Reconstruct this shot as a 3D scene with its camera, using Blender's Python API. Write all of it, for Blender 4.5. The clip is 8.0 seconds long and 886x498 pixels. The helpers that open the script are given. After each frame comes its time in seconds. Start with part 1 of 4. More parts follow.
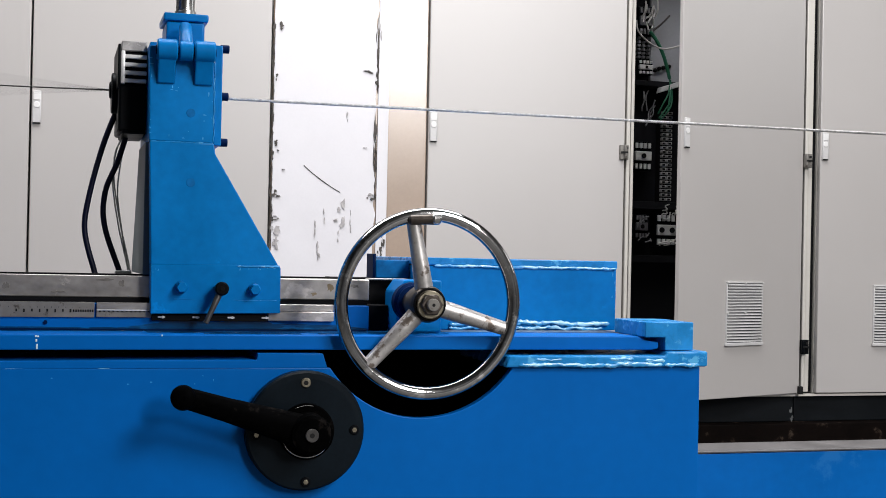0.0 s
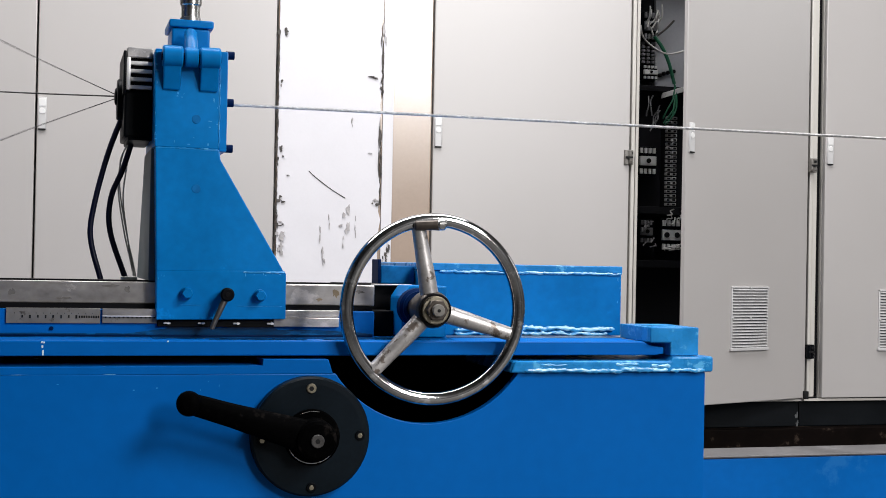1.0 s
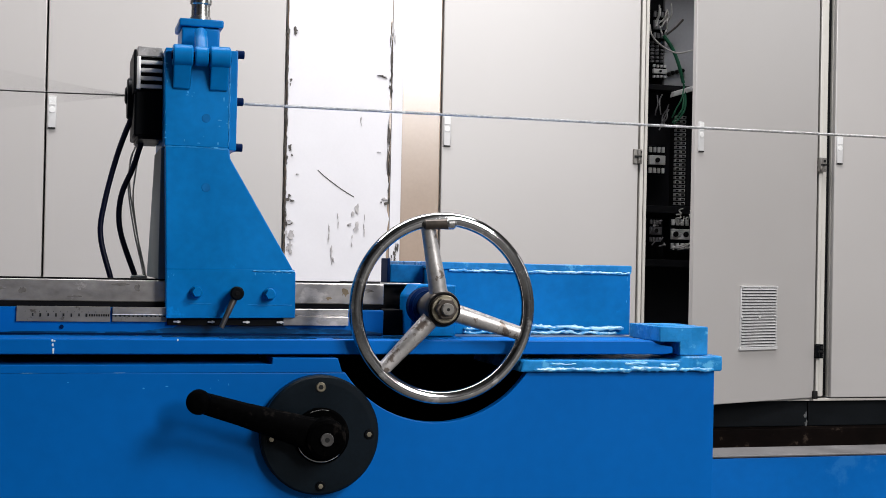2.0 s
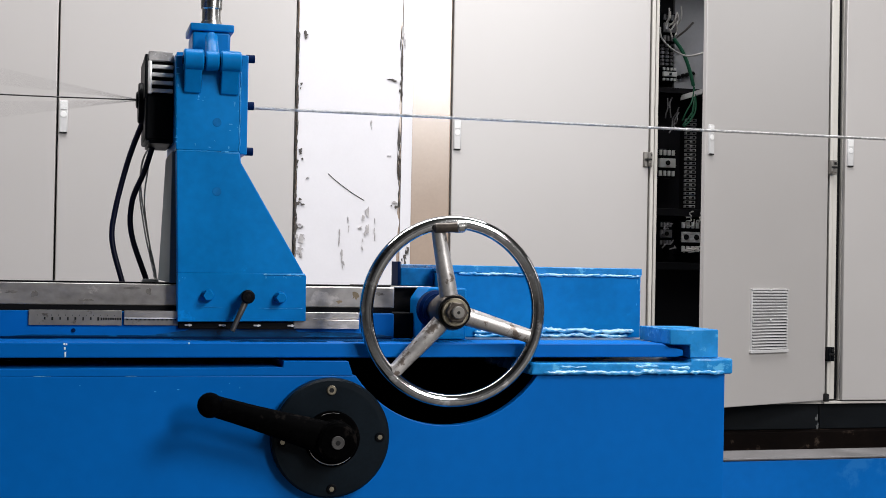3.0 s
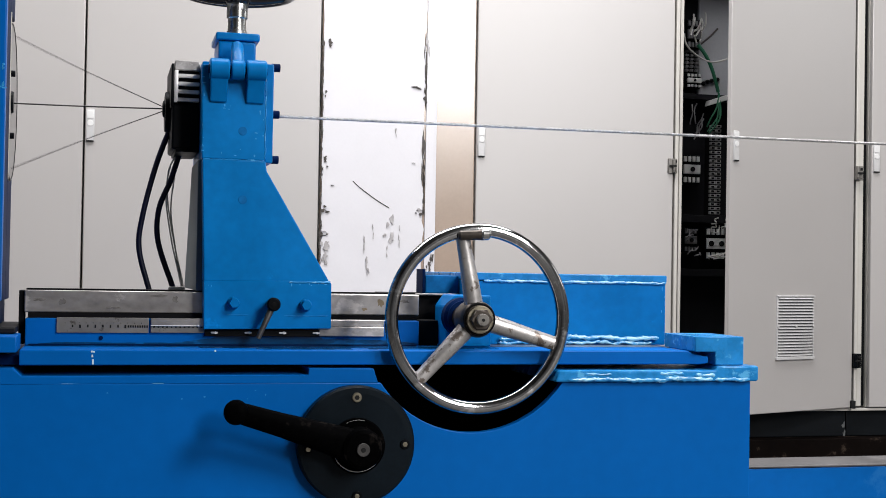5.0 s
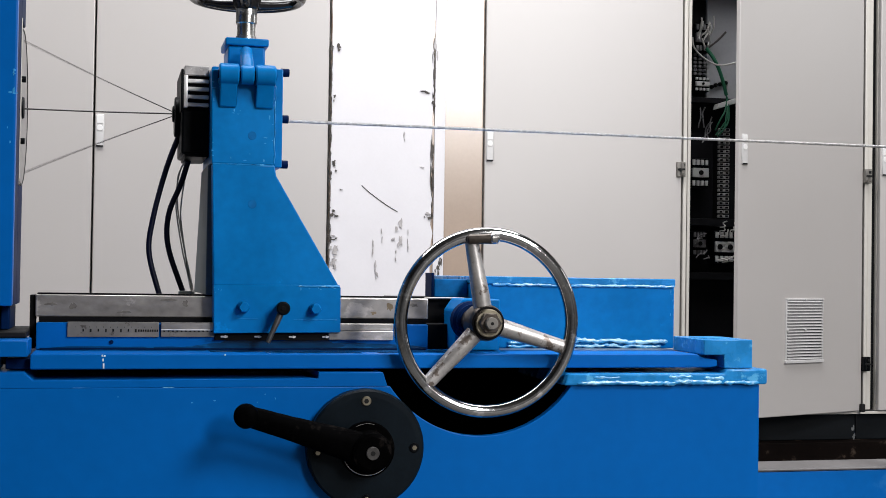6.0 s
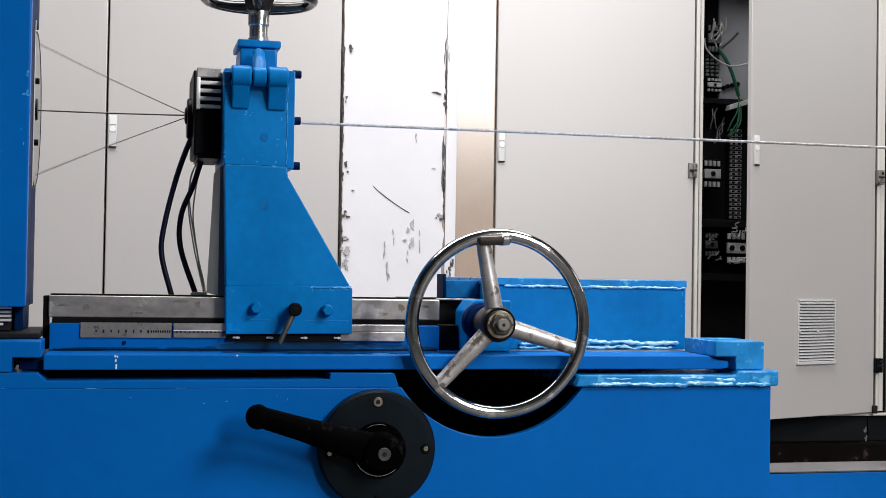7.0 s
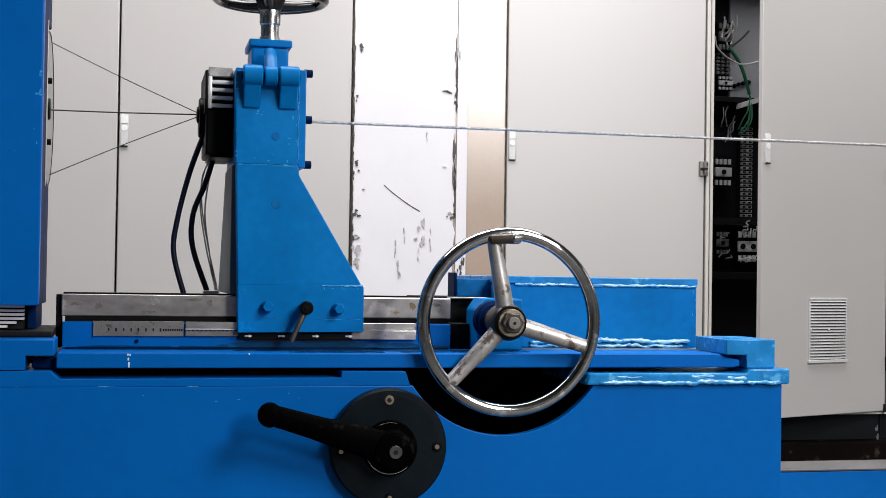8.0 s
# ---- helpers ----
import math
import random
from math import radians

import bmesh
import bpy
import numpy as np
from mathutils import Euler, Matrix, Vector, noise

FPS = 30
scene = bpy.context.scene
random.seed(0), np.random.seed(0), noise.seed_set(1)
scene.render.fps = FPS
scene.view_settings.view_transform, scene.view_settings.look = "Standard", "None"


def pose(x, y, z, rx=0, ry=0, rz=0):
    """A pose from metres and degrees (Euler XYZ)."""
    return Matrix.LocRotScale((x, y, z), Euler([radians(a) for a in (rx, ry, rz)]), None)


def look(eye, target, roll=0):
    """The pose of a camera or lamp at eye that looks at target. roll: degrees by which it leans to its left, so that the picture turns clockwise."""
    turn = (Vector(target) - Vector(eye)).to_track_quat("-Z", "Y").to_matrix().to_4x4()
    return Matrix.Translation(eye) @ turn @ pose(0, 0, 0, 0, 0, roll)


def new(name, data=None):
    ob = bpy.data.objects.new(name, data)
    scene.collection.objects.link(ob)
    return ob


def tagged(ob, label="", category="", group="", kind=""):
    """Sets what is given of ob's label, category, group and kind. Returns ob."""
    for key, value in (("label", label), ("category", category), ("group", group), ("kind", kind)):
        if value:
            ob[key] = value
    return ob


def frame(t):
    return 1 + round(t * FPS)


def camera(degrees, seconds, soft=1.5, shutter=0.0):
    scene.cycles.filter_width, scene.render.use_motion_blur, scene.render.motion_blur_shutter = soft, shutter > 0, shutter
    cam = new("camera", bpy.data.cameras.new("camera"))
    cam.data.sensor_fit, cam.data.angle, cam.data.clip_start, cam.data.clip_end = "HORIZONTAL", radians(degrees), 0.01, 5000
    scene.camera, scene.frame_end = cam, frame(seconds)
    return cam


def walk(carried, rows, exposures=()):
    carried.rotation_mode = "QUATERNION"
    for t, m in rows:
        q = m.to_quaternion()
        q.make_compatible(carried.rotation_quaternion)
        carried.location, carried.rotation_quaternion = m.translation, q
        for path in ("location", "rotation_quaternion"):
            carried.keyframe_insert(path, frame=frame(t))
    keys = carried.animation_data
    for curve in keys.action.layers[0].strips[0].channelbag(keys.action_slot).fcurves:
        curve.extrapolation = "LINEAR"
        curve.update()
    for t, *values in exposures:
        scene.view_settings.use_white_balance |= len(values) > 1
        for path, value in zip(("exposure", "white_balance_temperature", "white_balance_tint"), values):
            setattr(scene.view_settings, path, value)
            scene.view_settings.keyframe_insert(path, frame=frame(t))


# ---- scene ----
cam = camera(37.0, 8.0, soft=0.6, shutter=0.25)
# seconds, eye x y z, pitch, roll, yaw
ROWS = [
    (0.0, -0.0000, 0.0000, 0.7500, 0.400, -1.200, -16.400),
    (0.5, -0.0003, 0.0010, 0.7500, 0.455, -1.189, -16.373),
    (1.0, -0.0011, -0.0014, 0.7508, 0.617, -1.104, -16.192),
    (1.5, -0.0024, -0.0014, 0.7509, 0.530, -1.179, -16.033),
    (3.0, -0.0042, -0.0069, 0.7503, 0.708, -1.070, -15.385),
    (3.5, -0.0032, -0.0081, 0.7515, 0.776, -1.085, -15.192),
    (4.0, -0.0047, -0.0102, 0.7512, 0.900, -1.009, -14.928),
    (4.5, -0.0056, -0.0104, 0.7521, 0.907, -1.025, -14.617),
    (6.0, -0.0085, -0.0183, 0.7516, 1.137, -0.868, -13.961),
    (6.5, -0.0094, -0.0193, 0.7530, 1.156, -0.926, -13.843),
    (7.0, -0.0090, -0.0223, 0.7528, 1.155, -0.923, -13.453),
    (7.5, -0.0095, -0.0235, 0.7527, 1.024, -0.953, -13.237),
    (8.0, -0.0111, -0.0272, 0.7527, 1.086, -0.889, -12.998),
]
walk(cam, [(t, pose(x, y, z, 90 + pitch, roll, yaw)) for t, x, y, z, pitch, roll, yaw in ROWS],
     exposures=[(0.0, -0.03), (8.0, -0.03)])

# ---- daylight: overcast sky outside, a window behind the viewer, three added fill lights ----
world = bpy.data.worlds.new("sky")
scene.world = world
world.use_nodes = True
wn = world.node_tree.nodes
sky = wn.new("ShaderNodeTexSky")
sky.sky_type, sky.sun_disc = "NISHITA", False
sky.sun_elevation, sky.sun_rotation = radians(35), radians(150)
wn["Background"].inputs["Strength"].default_value = 0.1
world.node_tree.links.new(sky.outputs["Color"], wn["Background"].inputs["Color"])


def area_lamp(name, m, w, h, watts, colour):
    lamp = bpy.data.lights.new(name, "AREA")
    lamp.shape, lamp.size, lamp.size_y, lamp.energy, lamp.color = "RECTANGLE", w, h, watts, colour
    ob = new(name, lamp)
    ob.matrix_world = m
    return ob


# window opening behind the viewer; the two overhead and side lights are unseen, added fill
area_lamp("window_daylight", look((3.75, -4.97, 3.42), (3.75, 0, 3.42)), 1.3, 1.75, 295, (1.0, 0.98, 0.975))
area_lamp("rear_roof_daylight", look((0.4, 3.2, 4.37), (0.4, 3.2, 0)), 5.4, 1.9, 390, (0.985, 0.98, 1.0))
area_lamp("front_roof_daylight", look((3.6, -1.9, 4.37), (3.6, -1.9, 0)), 2.2, 2.4, 475, (0.985, 0.98, 1.0))
area_lamp("side_window_daylight", look((7.96, 2.7, 3.3), (0, 2.7, 3.3)), 1.5, 1.7, 30, (1.0, 0.985, 0.96))


# ---- materials ----
def mat(name, colour, rough=0.5, metal=0.0, vary=0.12, scale=6.0, fine=90.0, bump=0.05, rough_vary=0.12, coat=0.0,
        wear=None, wear_at=0.68, wear_scale=14.0, stretch=(1, 1, 1), spec=0.5):
    """Paint, metal or plastic with stains at one scale and grain at another; wear: a second colour in irregular spots."""
    m = bpy.data.materials.new(name)
    m.use_nodes = True
    n, l = m.node_tree.nodes, m.node_tree.links
    b = n["Principled BSDF"]
    tc, mp = n.new("ShaderNodeTexCoord"), n.new("ShaderNodeMapping")
    mp.inputs["Scale"].default_value = stretch
    l.new(tc.outputs["Object"], mp.inputs["Vector"])
    big, small = n.new("ShaderNodeTexNoise"), n.new("ShaderNodeTexNoise")
    for tex, s, d in ((big, scale, 4.0), (small, fine, 3.0)):
        tex.inputs["Scale"].default_value, tex.inputs["Detail"].default_value = s, d
        l.new(mp.outputs["Vector"], tex.inputs["Vector"])
    dark, lite = [c * (1 - vary) for c in colour], [min(1, c * (1 + vary)) for c in colour]
    ramp = n.new("ShaderNodeValToRGB")
    ramp.color_ramp.elements[0].position, ramp.color_ramp.elements[1].position = 0.3, 0.7
    ramp.color_ramp.elements[0].color, ramp.color_ramp.elements[1].color = (*dark, 1), (*lite, 1)
    mixv = n.new("ShaderNodeMath")
    mixv.operation = "MULTIPLY_ADD"
    mixv.inputs[1].default_value = 0.3
    l.new(small.outputs["Fac"], mixv.inputs[0])
    sub = n.new("ShaderNodeMath")
    sub.operation = "MULTIPLY"
    sub.inputs[1].default_value = 0.7
    l.new(big.outputs["Fac"], sub.inputs[0])
    l.new(sub.outputs[0], mixv.inputs[2])
    l.new(mixv.outputs[0], ramp.inputs["Fac"])
    out = ramp.outputs["Color"]
    if wear:
        spots = n.new("ShaderNodeTexNoise")
        spots.inputs["Scale"].default_value, spots.inputs["Detail"].default_value = wear_scale, 7.0
        spots.inputs["Roughness"].default_value = 0.65
        l.new(mp.outputs["Vector"], spots.inputs["Vector"])
        edge = n.new("ShaderNodeValToRGB")
        edge.color_ramp.elements[0].position, edge.color_ramp.elements[1].position = wear_at, wear_at + 0.05
        l.new(spots.outputs["Fac"], edge.inputs["Fac"])
        mix = n.new("ShaderNodeMix")
        mix.data_type = "RGBA"
        l.new(edge.outputs["Color"], mix.inputs[0])
        l.new(out, mix.inputs[6])
        mix.inputs[7].default_value = (*wear, 1)
        out = mix.outputs[2]
    l.new(out, b.inputs["Base Color"])
    rr = n.new("ShaderNodeMapRange")
    rr.inputs["To Min"].default_value, rr.inputs["To Max"].default_value = max(0.03, rough - rough_vary), min(1, rough + rough_vary)
    l.new(big.outputs["Fac"], rr.inputs["Value"])
    l.new(rr.outputs["Result"], b.inputs["Roughness"])
    b.inputs["Metallic"].default_value = metal
    b.inputs["Specular IOR Level"].default_value = spec
    b.inputs["Coat Weight"].default_value = coat
    b.inputs["Coat Roughness"].default_value = 0.15
    if bump:
        bp = n.new("ShaderNodeBump")
        bp.inputs["Strength"].default_value, bp.inputs["Distance"].default_value = bump, 0.002
        l.new(mixv.outputs[0], bp.inputs["Height"])
        l.new(bp.outputs["Normal"], b.inputs["Normal"])
    return m


BED_BLUE = mat("deep_blue_enamel", (0.0001, 0.102, 0.384), 0.36, vary=0.11, scale=2.5, fine=40, bump=0.06, rough_vary=0.06, spec=0.07, wear=(0.0002, 0.080, 0.31), wear_at=0.72, wear_scale=7)
# lighter spots stand in for sheen on the uneven glossy paint
BLUE = mat("blue_enamel", (0.0001, 0.150, 0.430), 0.32, vary=0.22, scale=7, fine=60, bump=0.22, rough_vary=0.10, spec=0.10, wear=(0.0004, 0.20, 0.56), wear_at=0.655, wear_scale=16)
BLUE_DUSTY = mat("dusty_blue_enamel", (0.0004, 0.106, 0.385), 0.42, vary=0.15, scale=3, fine=40, bump=0.08, spec=0.08, wear=(0.010, 0.125, 0.385), wear_at=0.58, wear_scale=5)
# paler copy of the blue: light caught on edges painted in, plus scuffs
BLUE_SCUFFED_LIT = mat("scuffed_lit_blue_enamel", (0.012, 0.20, 0.50), 0.28, vary=0.28, scale=22, fine=120, bump=0.3, spec=0.2, wear=(0.085, 0.37, 0.66), wear_at=0.565, wear_scale=26)
# the pale streaks are glints on the welds, painted into the colour
BLUE_WELD = mat("weld_enamel_with_glints", (0.03, 0.27, 0.60), 0.22, vary=0.30, scale=40, fine=200, bump=0.35, stretch=(0.35, 1, 1), wear=(0.26, 0.58, 0.82), wear_at=0.49, wear_scale=60)
CHIP = mat("pale_blue_paint_chip", (0.045, 0.30, 0.62), 0.3, vary=0.3, scale=60, spec=0.2)
# the blue darkened for shaded faces; small dark parts share it
BLUE_DARK = mat("dark_and_shaded_blue_enamel", (0.0003, 0.010, 0.050), 0.5, vary=0.15, spec=0.04)
BLUE_DULL = mat("dulled_blue_enamel", (0.0004, 0.112, 0.325), 0.5, vary=0.3, scale=60, spec=0.1)
BLUE_GREY = mat("grey_blue_enamel", (0.085, 0.115, 0.13), 0.5, vary=0.12, spec=0.3)
# near-black: painted shade of hollows and gaps, and a few dark parts
DEEP_BLACK = mat("shade_and_part_black", (0.002, 0.002, 0.0025), 0.6, vary=0.3, bump=0.2, spec=0.1)
SPINDLE = mat("turned_bright_steel", (0.55, 0.54, 0.52), 0.28, 1.0, vary=0.2, scale=30, bump=0.05)
GLOSSY_BLACK = mat("scuffed_glossy_black", (0.012, 0.011, 0.011), 0.22, vary=0.4, scale=30, bump=0.15, spec=0.5, wear=(0.10, 0.085, 0.07), wear_at=0.64, wear_scale=30)
BLACK = mat("black_oxide", (0.0017, 0.0024, 0.0034), 0.42, vary=0.3, scale=14, fine=160, bump=0.25, spec=0.07, wear=(0.05, 0.046, 0.042), wear_at=0.735, wear_scale=22)
FLANGE = mat("bluish_black_flange", (0.0030, 0.0062, 0.0095), 0.36, vary=0.45, scale=9, fine=160, bump=0.15, spec=0.10, wear=(0.04, 0.045, 0.05), wear_at=0.74, wear_scale=30)
GRIMY = mat("grimy_black_iron", (0.0011, 0.0011, 0.0012), 0.5, vary=0.5, scale=20, fine=160, bump=0.15, spec=0.004, wear=(0.007, 0.006, 0.0055), wear_at=0.60, wear_scale=34)
RUBBER = mat("black_rubber", (0.004, 0.004, 0.005), 0.6, vary=0.2, spec=0.2)
# bright spots: scuffed plating, and part of the rim's highlight painted in
CHROME = mat("worn_chrome_with_glints", (0.46, 0.455, 0.45), 0.105, 1.0, vary=0.3, scale=26, fine=260, bump=0.08, rough_vary=0.03, wear=(0.92, 0.91, 0.90), wear_at=0.57, wear_scale=34)
CAST = mat("cast_aluminium", (0.46, 0.44, 0.425), 0.40, 0.6, vary=0.32, scale=18, fine=150, bump=0.4, wear=(0.17, 0.14, 0.12), wear_at=0.55, wear_scale=34)
HUB_DARK = mat("oiled_dark_hub", (0.075, 0.062, 0.052), 0.35, 0.7, vary=0.35, scale=50, bump=0.2, wear=(0.5, 0.48, 0.45), wear_at=0.66, wear_scale=60)
STEEL = mat("ground_steel", (0.36, 0.34, 0.325), 0.32, 0.7, vary=0.55, scale=9, fine=70, bump=0.7, stretch=(0.7, 1, 1), wear=(0.60, 0.565, 0.54), wear_at=0.585, wear_scale=17)
FIN_GREY = mat("oxidised_fin_cover", (0.36, 0.345, 0.335), 0.45, 0.3, vary=0.5, scale=40, bump=0.2, wear=(0.55, 0.54, 0.53), wear_at=0.60, wear_scale=60)
FACE = mat("dull_steel_face", (0.30, 0.285, 0.275), 0.4, 0.5, vary=0.3, scale=14)
OILED_STRIP = mat("oil_darkened_strip", (0.11, 0.125, 0.155), 0.3, 0.4, vary=0.35, scale=18, stretch=(0.3, 1, 1))
LEVER = mat("worn_grey_lever", (0.055, 0.052, 0.05), 0.4, 0.4, vary=0.3, scale=60)
STAIN = mat("brown_oil_stain", (0.26, 0.20, 0.125), 0.36, 0.5, vary=0.35, scale=60, bump=0.1)
STAIN_DARK = mat("dark_steel_smear", (0.20, 0.185, 0.17), 0.4, 0.6, vary=0.4, scale=60, bump=0.1)
RULE = mat("etched_rule_steel", (0.16, 0.15, 0.135), 0.45, 0.3, vary=0.25, scale=30, bump=0.06, wear=(0.07, 0.06, 0.05), wear_at=0.58, wear_scale=40)
BRASS = mat("dull_brass", (0.36, 0.32, 0.24), 0.30, 1.0, vary=0.3, scale=60)
INK = mat("black_ink", (0.006, 0.006, 0.006), 0.6, vary=0.1, bump=0, spec=0.2)
BEIGE = mat("pale_grey_cabinet_lacquer", (0.382, 0.360, 0.343), 0.38, vary=0.035, scale=1.6, fine=420, bump=0.12, rough_vary=0.05, spec=0.85)
FRAME = mat("cabinet_frame_lacquer", (0.50, 0.475, 0.43), 0.4, vary=0.05, scale=4, bump=0.05)
FILM = mat("white_protective_film", (0.62, 0.605, 0.62), 0.34, vary=0.03, scale=8, fine=120, bump=0.2, wear=(0.50, 0.49, 0.50), wear_at=0.66, wear_scale=11, spec=0.3)
PEEL = mat("curled_film_residue", (0.05, 0.042, 0.036), 0.6, vary=0.5, scale=60)
PEEL_PALE = mat("grey_film_residue", (0.36, 0.34, 0.335), 0.5, vary=0.3, scale=50)
TAN = mat("tan_lacquer", (0.305, 0.228, 0.172), 0.22, vary=0.08, scale=5, bump=0.02, rough_vary=0.03, spec=0.8)
PLINTH = mat("charcoal_plinth_paint", (0.0045, 0.006, 0.0075), 0.5, vary=0.3, scale=7, spec=0.12, wear=(0.08, 0.08, 0.075), wear_at=0.74)
RUST = mat("rusty_channel_steel", (0.003, 0.0018, 0.0014), 0.7, vary=0.5, scale=9, fine=60, bump=0.4, spec=0.04, wear=(0.035, 0.025, 0.019), wear_at=0.60, wear_scale=9)
SCUFF = mat("rubbed_pale_mark", (0.10, 0.105, 0.105), 0.6, vary=0.5, scale=60)
PLASTIC = mat("white_plastic", (0.66, 0.65, 0.63), 0.4, vary=0.05)
GREY_PLASTIC = mat("grey_terminal_plastic", (0.20, 0.195, 0.20), 0.5, vary=0.2, scale=40)
TERMINAL = mat("dusty_terminal_plastic", (0.40, 0.39, 0.385), 0.5, vary=0.35, scale=60)
PLATE = mat("zinc_mounting_plate", (0.42, 0.42, 0.44), 0.5, 0.0, vary=0.1)
# the open cabinet's inner shade is put into this dark colour
INNER_SHADE = mat("shaded_cabinet_inside", (0.010, 0.010, 0.012), 0.6, vary=0.2, spec=0.2)
GREEN = mat("green_insulation", (0.02, 0.14, 0.07), 0.5, vary=0.2)
NAVY = mat("navy_hose", (0.0015, 0.003, 0.022), 0.35, vary=0.15, spec=0.3)
PALE_WIRE = mat("clear_wire", (0.55, 0.53, 0.50), 0.4, vary=0.1)
WIRE = mat("drawn_steel_wire", (0.04, 0.038, 0.036), 0.35, 0.6, vary=0.2, scale=80)
ROPE = mat("bright_strand_wire", (0.62, 0.615, 0.61), 0.38, 1.0, vary=0.3, scale=120)
ALU = mat("aluminium_fins", (0.72, 0.71, 0.69), 0.36, 0.2, vary=0.15, scale=20)
CONCRETE = mat("workshop_concrete", (0.07, 0.067, 0.063), 0.7, vary=0.2, scale=2, fine=40, bump=0.2)
PLASTER = mat("painted_plaster", (0.10, 0.10, 0.10), 0.8, vary=0.06, scale=1.5)
LEDGE = mat("worn_grey_steel_ledge", (0.095, 0.090, 0.090), 0.5, 0.2, vary=0.45, scale=9, wear=(0.2, 0.19, 0.185), wear_at=0.63, wear_scale=6)
LOCK = mat("pale_lock_enamel", (0.47, 0.46, 0.45), 0.35, vary=0.06, scale=40)
SLOT = mat("shaded_grille_back", (0.07, 0.065, 0.075), 0.6, vary=0.1)
WHITE_PAINT = mat("white_paint_fleck", (0.6, 0.68, 0.75), 0.4, vary=0.1)

# ---- mesh helpers ----
ORIGIN = {}


def thing(name, base, label, category, group="", kind=""):
    ob = new(name)
    ob.empty_display_size = 0.05
    ob.location = base
    ORIGIN[ob.name] = Vector(base)
    return tagged(ob, label, category, group, kind)


def shade(bm, smooth):
    """Large flat faces stay flat, rounded edges and turned faces are smooth."""
    for f in bm.faces:
        quad = sorted(e.calc_length() for e in f.edges)
        f.smooth = smooth and len(f.verts) < 7 and not (len(f.verts) != 4 or quad[0] > 0.0045 and f.calc_area() > 3e-5 and f.material_index == 0)
        f.material_index = 0
    for e in bm.edges:
        if len(e.link_faces) == 2 and (e.calc_face_angle(0) > 0.6 or not all(f.smooth for f in e.link_faces)):
            e.smooth = False


def part(name, bm, material, parent, label="", smooth=True):
    """One mesh object under a thing or a part; the bmesh is given in world metres."""
    base = ORIGIN[parent.name]
    bmesh.ops.translate(bm, verts=bm.verts, vec=-base)
    bmesh.ops.recalc_face_normals(bm, faces=bm.faces)
    me = bpy.data.meshes.new(name)
    shade(bm, smooth)
    bm.to_mesh(me)
    bm.free()
    me.materials.append(material)
    ob = new(name, me)
    ob.parent = parent
    ORIGIN[ob.name] = base
    return tagged(ob, label)


def solo(name, bm, material, label, category="", group="", kind="", smooth=True):
    """A thing of one mesh."""
    me = bpy.data.meshes.new(name)
    bmesh.ops.recalc_face_normals(bm, faces=bm.faces)
    lo = Vector([min(v.co[i] for v in bm.verts) for i in range(3)])
    hi = Vector([max(v.co[i] for v in bm.verts) for i in range(3)])
    base = Vector(((lo.x + hi.x) / 2, (lo.y + hi.y) / 2, lo.z))
    bmesh.ops.translate(bm, verts=bm.verts, vec=-base)
    shade(bm, smooth)
    bm.to_mesh(me)
    bm.free()
    me.materials.append(material)
    ob = new(name, me)
    ob.location = base
    ORIGIN[ob.name] = base
    return tagged(ob, label, category, group, kind)


def join(*bms):
    out = bmesh.new()
    for b in bms:
        tmp = bpy.data.meshes.new("tmp")
        b.to_mesh(tmp)
        out.from_mesh(tmp)
        bpy.data.meshes.remove(tmp)
        b.free()
    return out


def box(x0, x1, y0, y1, z0, z1, bevel=0.0015, seg=2):
    bm = bmesh.new()
    bmesh.ops.create_cube(bm, size=1)
    for v in bm.verts:
        v.co = Vector(((x0 + x1) / 2 + v.co.x * (x1 - x0), (y0 + y1) / 2 + v.co.y * (y1 - y0), (z0 + z1) / 2 + v.co.z * (z1 - z0)))
    if bevel:
        bmesh.ops.bevel(bm, geom=bm.edges[:], offset=bevel, segments=seg, affect="EDGES", profile=0.5)
    return bm


def prism(pts, y0, y1, bevel=0.0015, seg=2):
    """A plate with an outline of (x, z) points, from y0 to y1."""
    bm = bmesh.new()
    front = [bm.verts.new((x, y0, z)) for x, z in pts]
    back = [bm.verts.new((x, y1, z)) for x, z in pts]
    bm.faces.new(front)
    bm.faces.new(back[::-1])
    for i in range(len(pts)):
        j = (i + 1) % len(pts)
        bm.faces.new((front[i], front[j], back[j], back[i]))
    if bevel:
        bmesh.ops.recalc_face_normals(bm, faces=bm.faces)
        sharp = [e for e in bm.edges if e.calc_face_angle(0) > 0.5]
        bmesh.ops.bevel(bm, geom=sharp, offset=bevel, segments=seg, affect="EDGES", profile=0.5)
    return bm


def side_prism(pts, x0, x1, bevel=0.0015):
    """A plate with an outline of (y, z) points, from x0 to x1."""
    bm = prism([(y, z) for y, z in pts], x0, x1, bevel)
    for v in bm.verts:
        v.co = Vector((v.co.y, v.co.x, v.co.z))
    return bm


def lathe(p0, p1, profile, seg=40):
    """A turned solid on the axis p0 to p1; profile of (metres along, radius)."""
    p0, p1 = Vector(p0), Vector(p1)
    q = (p1 - p0).to_track_quat("Z", "Y")
    bm = bmesh.new()
    rings = []
    for d, r in profile:
        ring = []
        for i in range(seg):
            a = 2 * math.pi * i / seg
            ring.append(bm.verts.new(p0 + q @ Vector((r * math.cos(a), r * math.sin(a), d))))
        rings.append(ring)
    for a, b in zip(rings, rings[1:]):
        for i in range(seg):
            j = (i + 1) % seg
            bm.faces.new((a[i], a[j], b[j], b[i])).material_index = 1
    bm.faces.new(rings[0][::-1])
    bm.faces.new(rings[-1])
    return bm


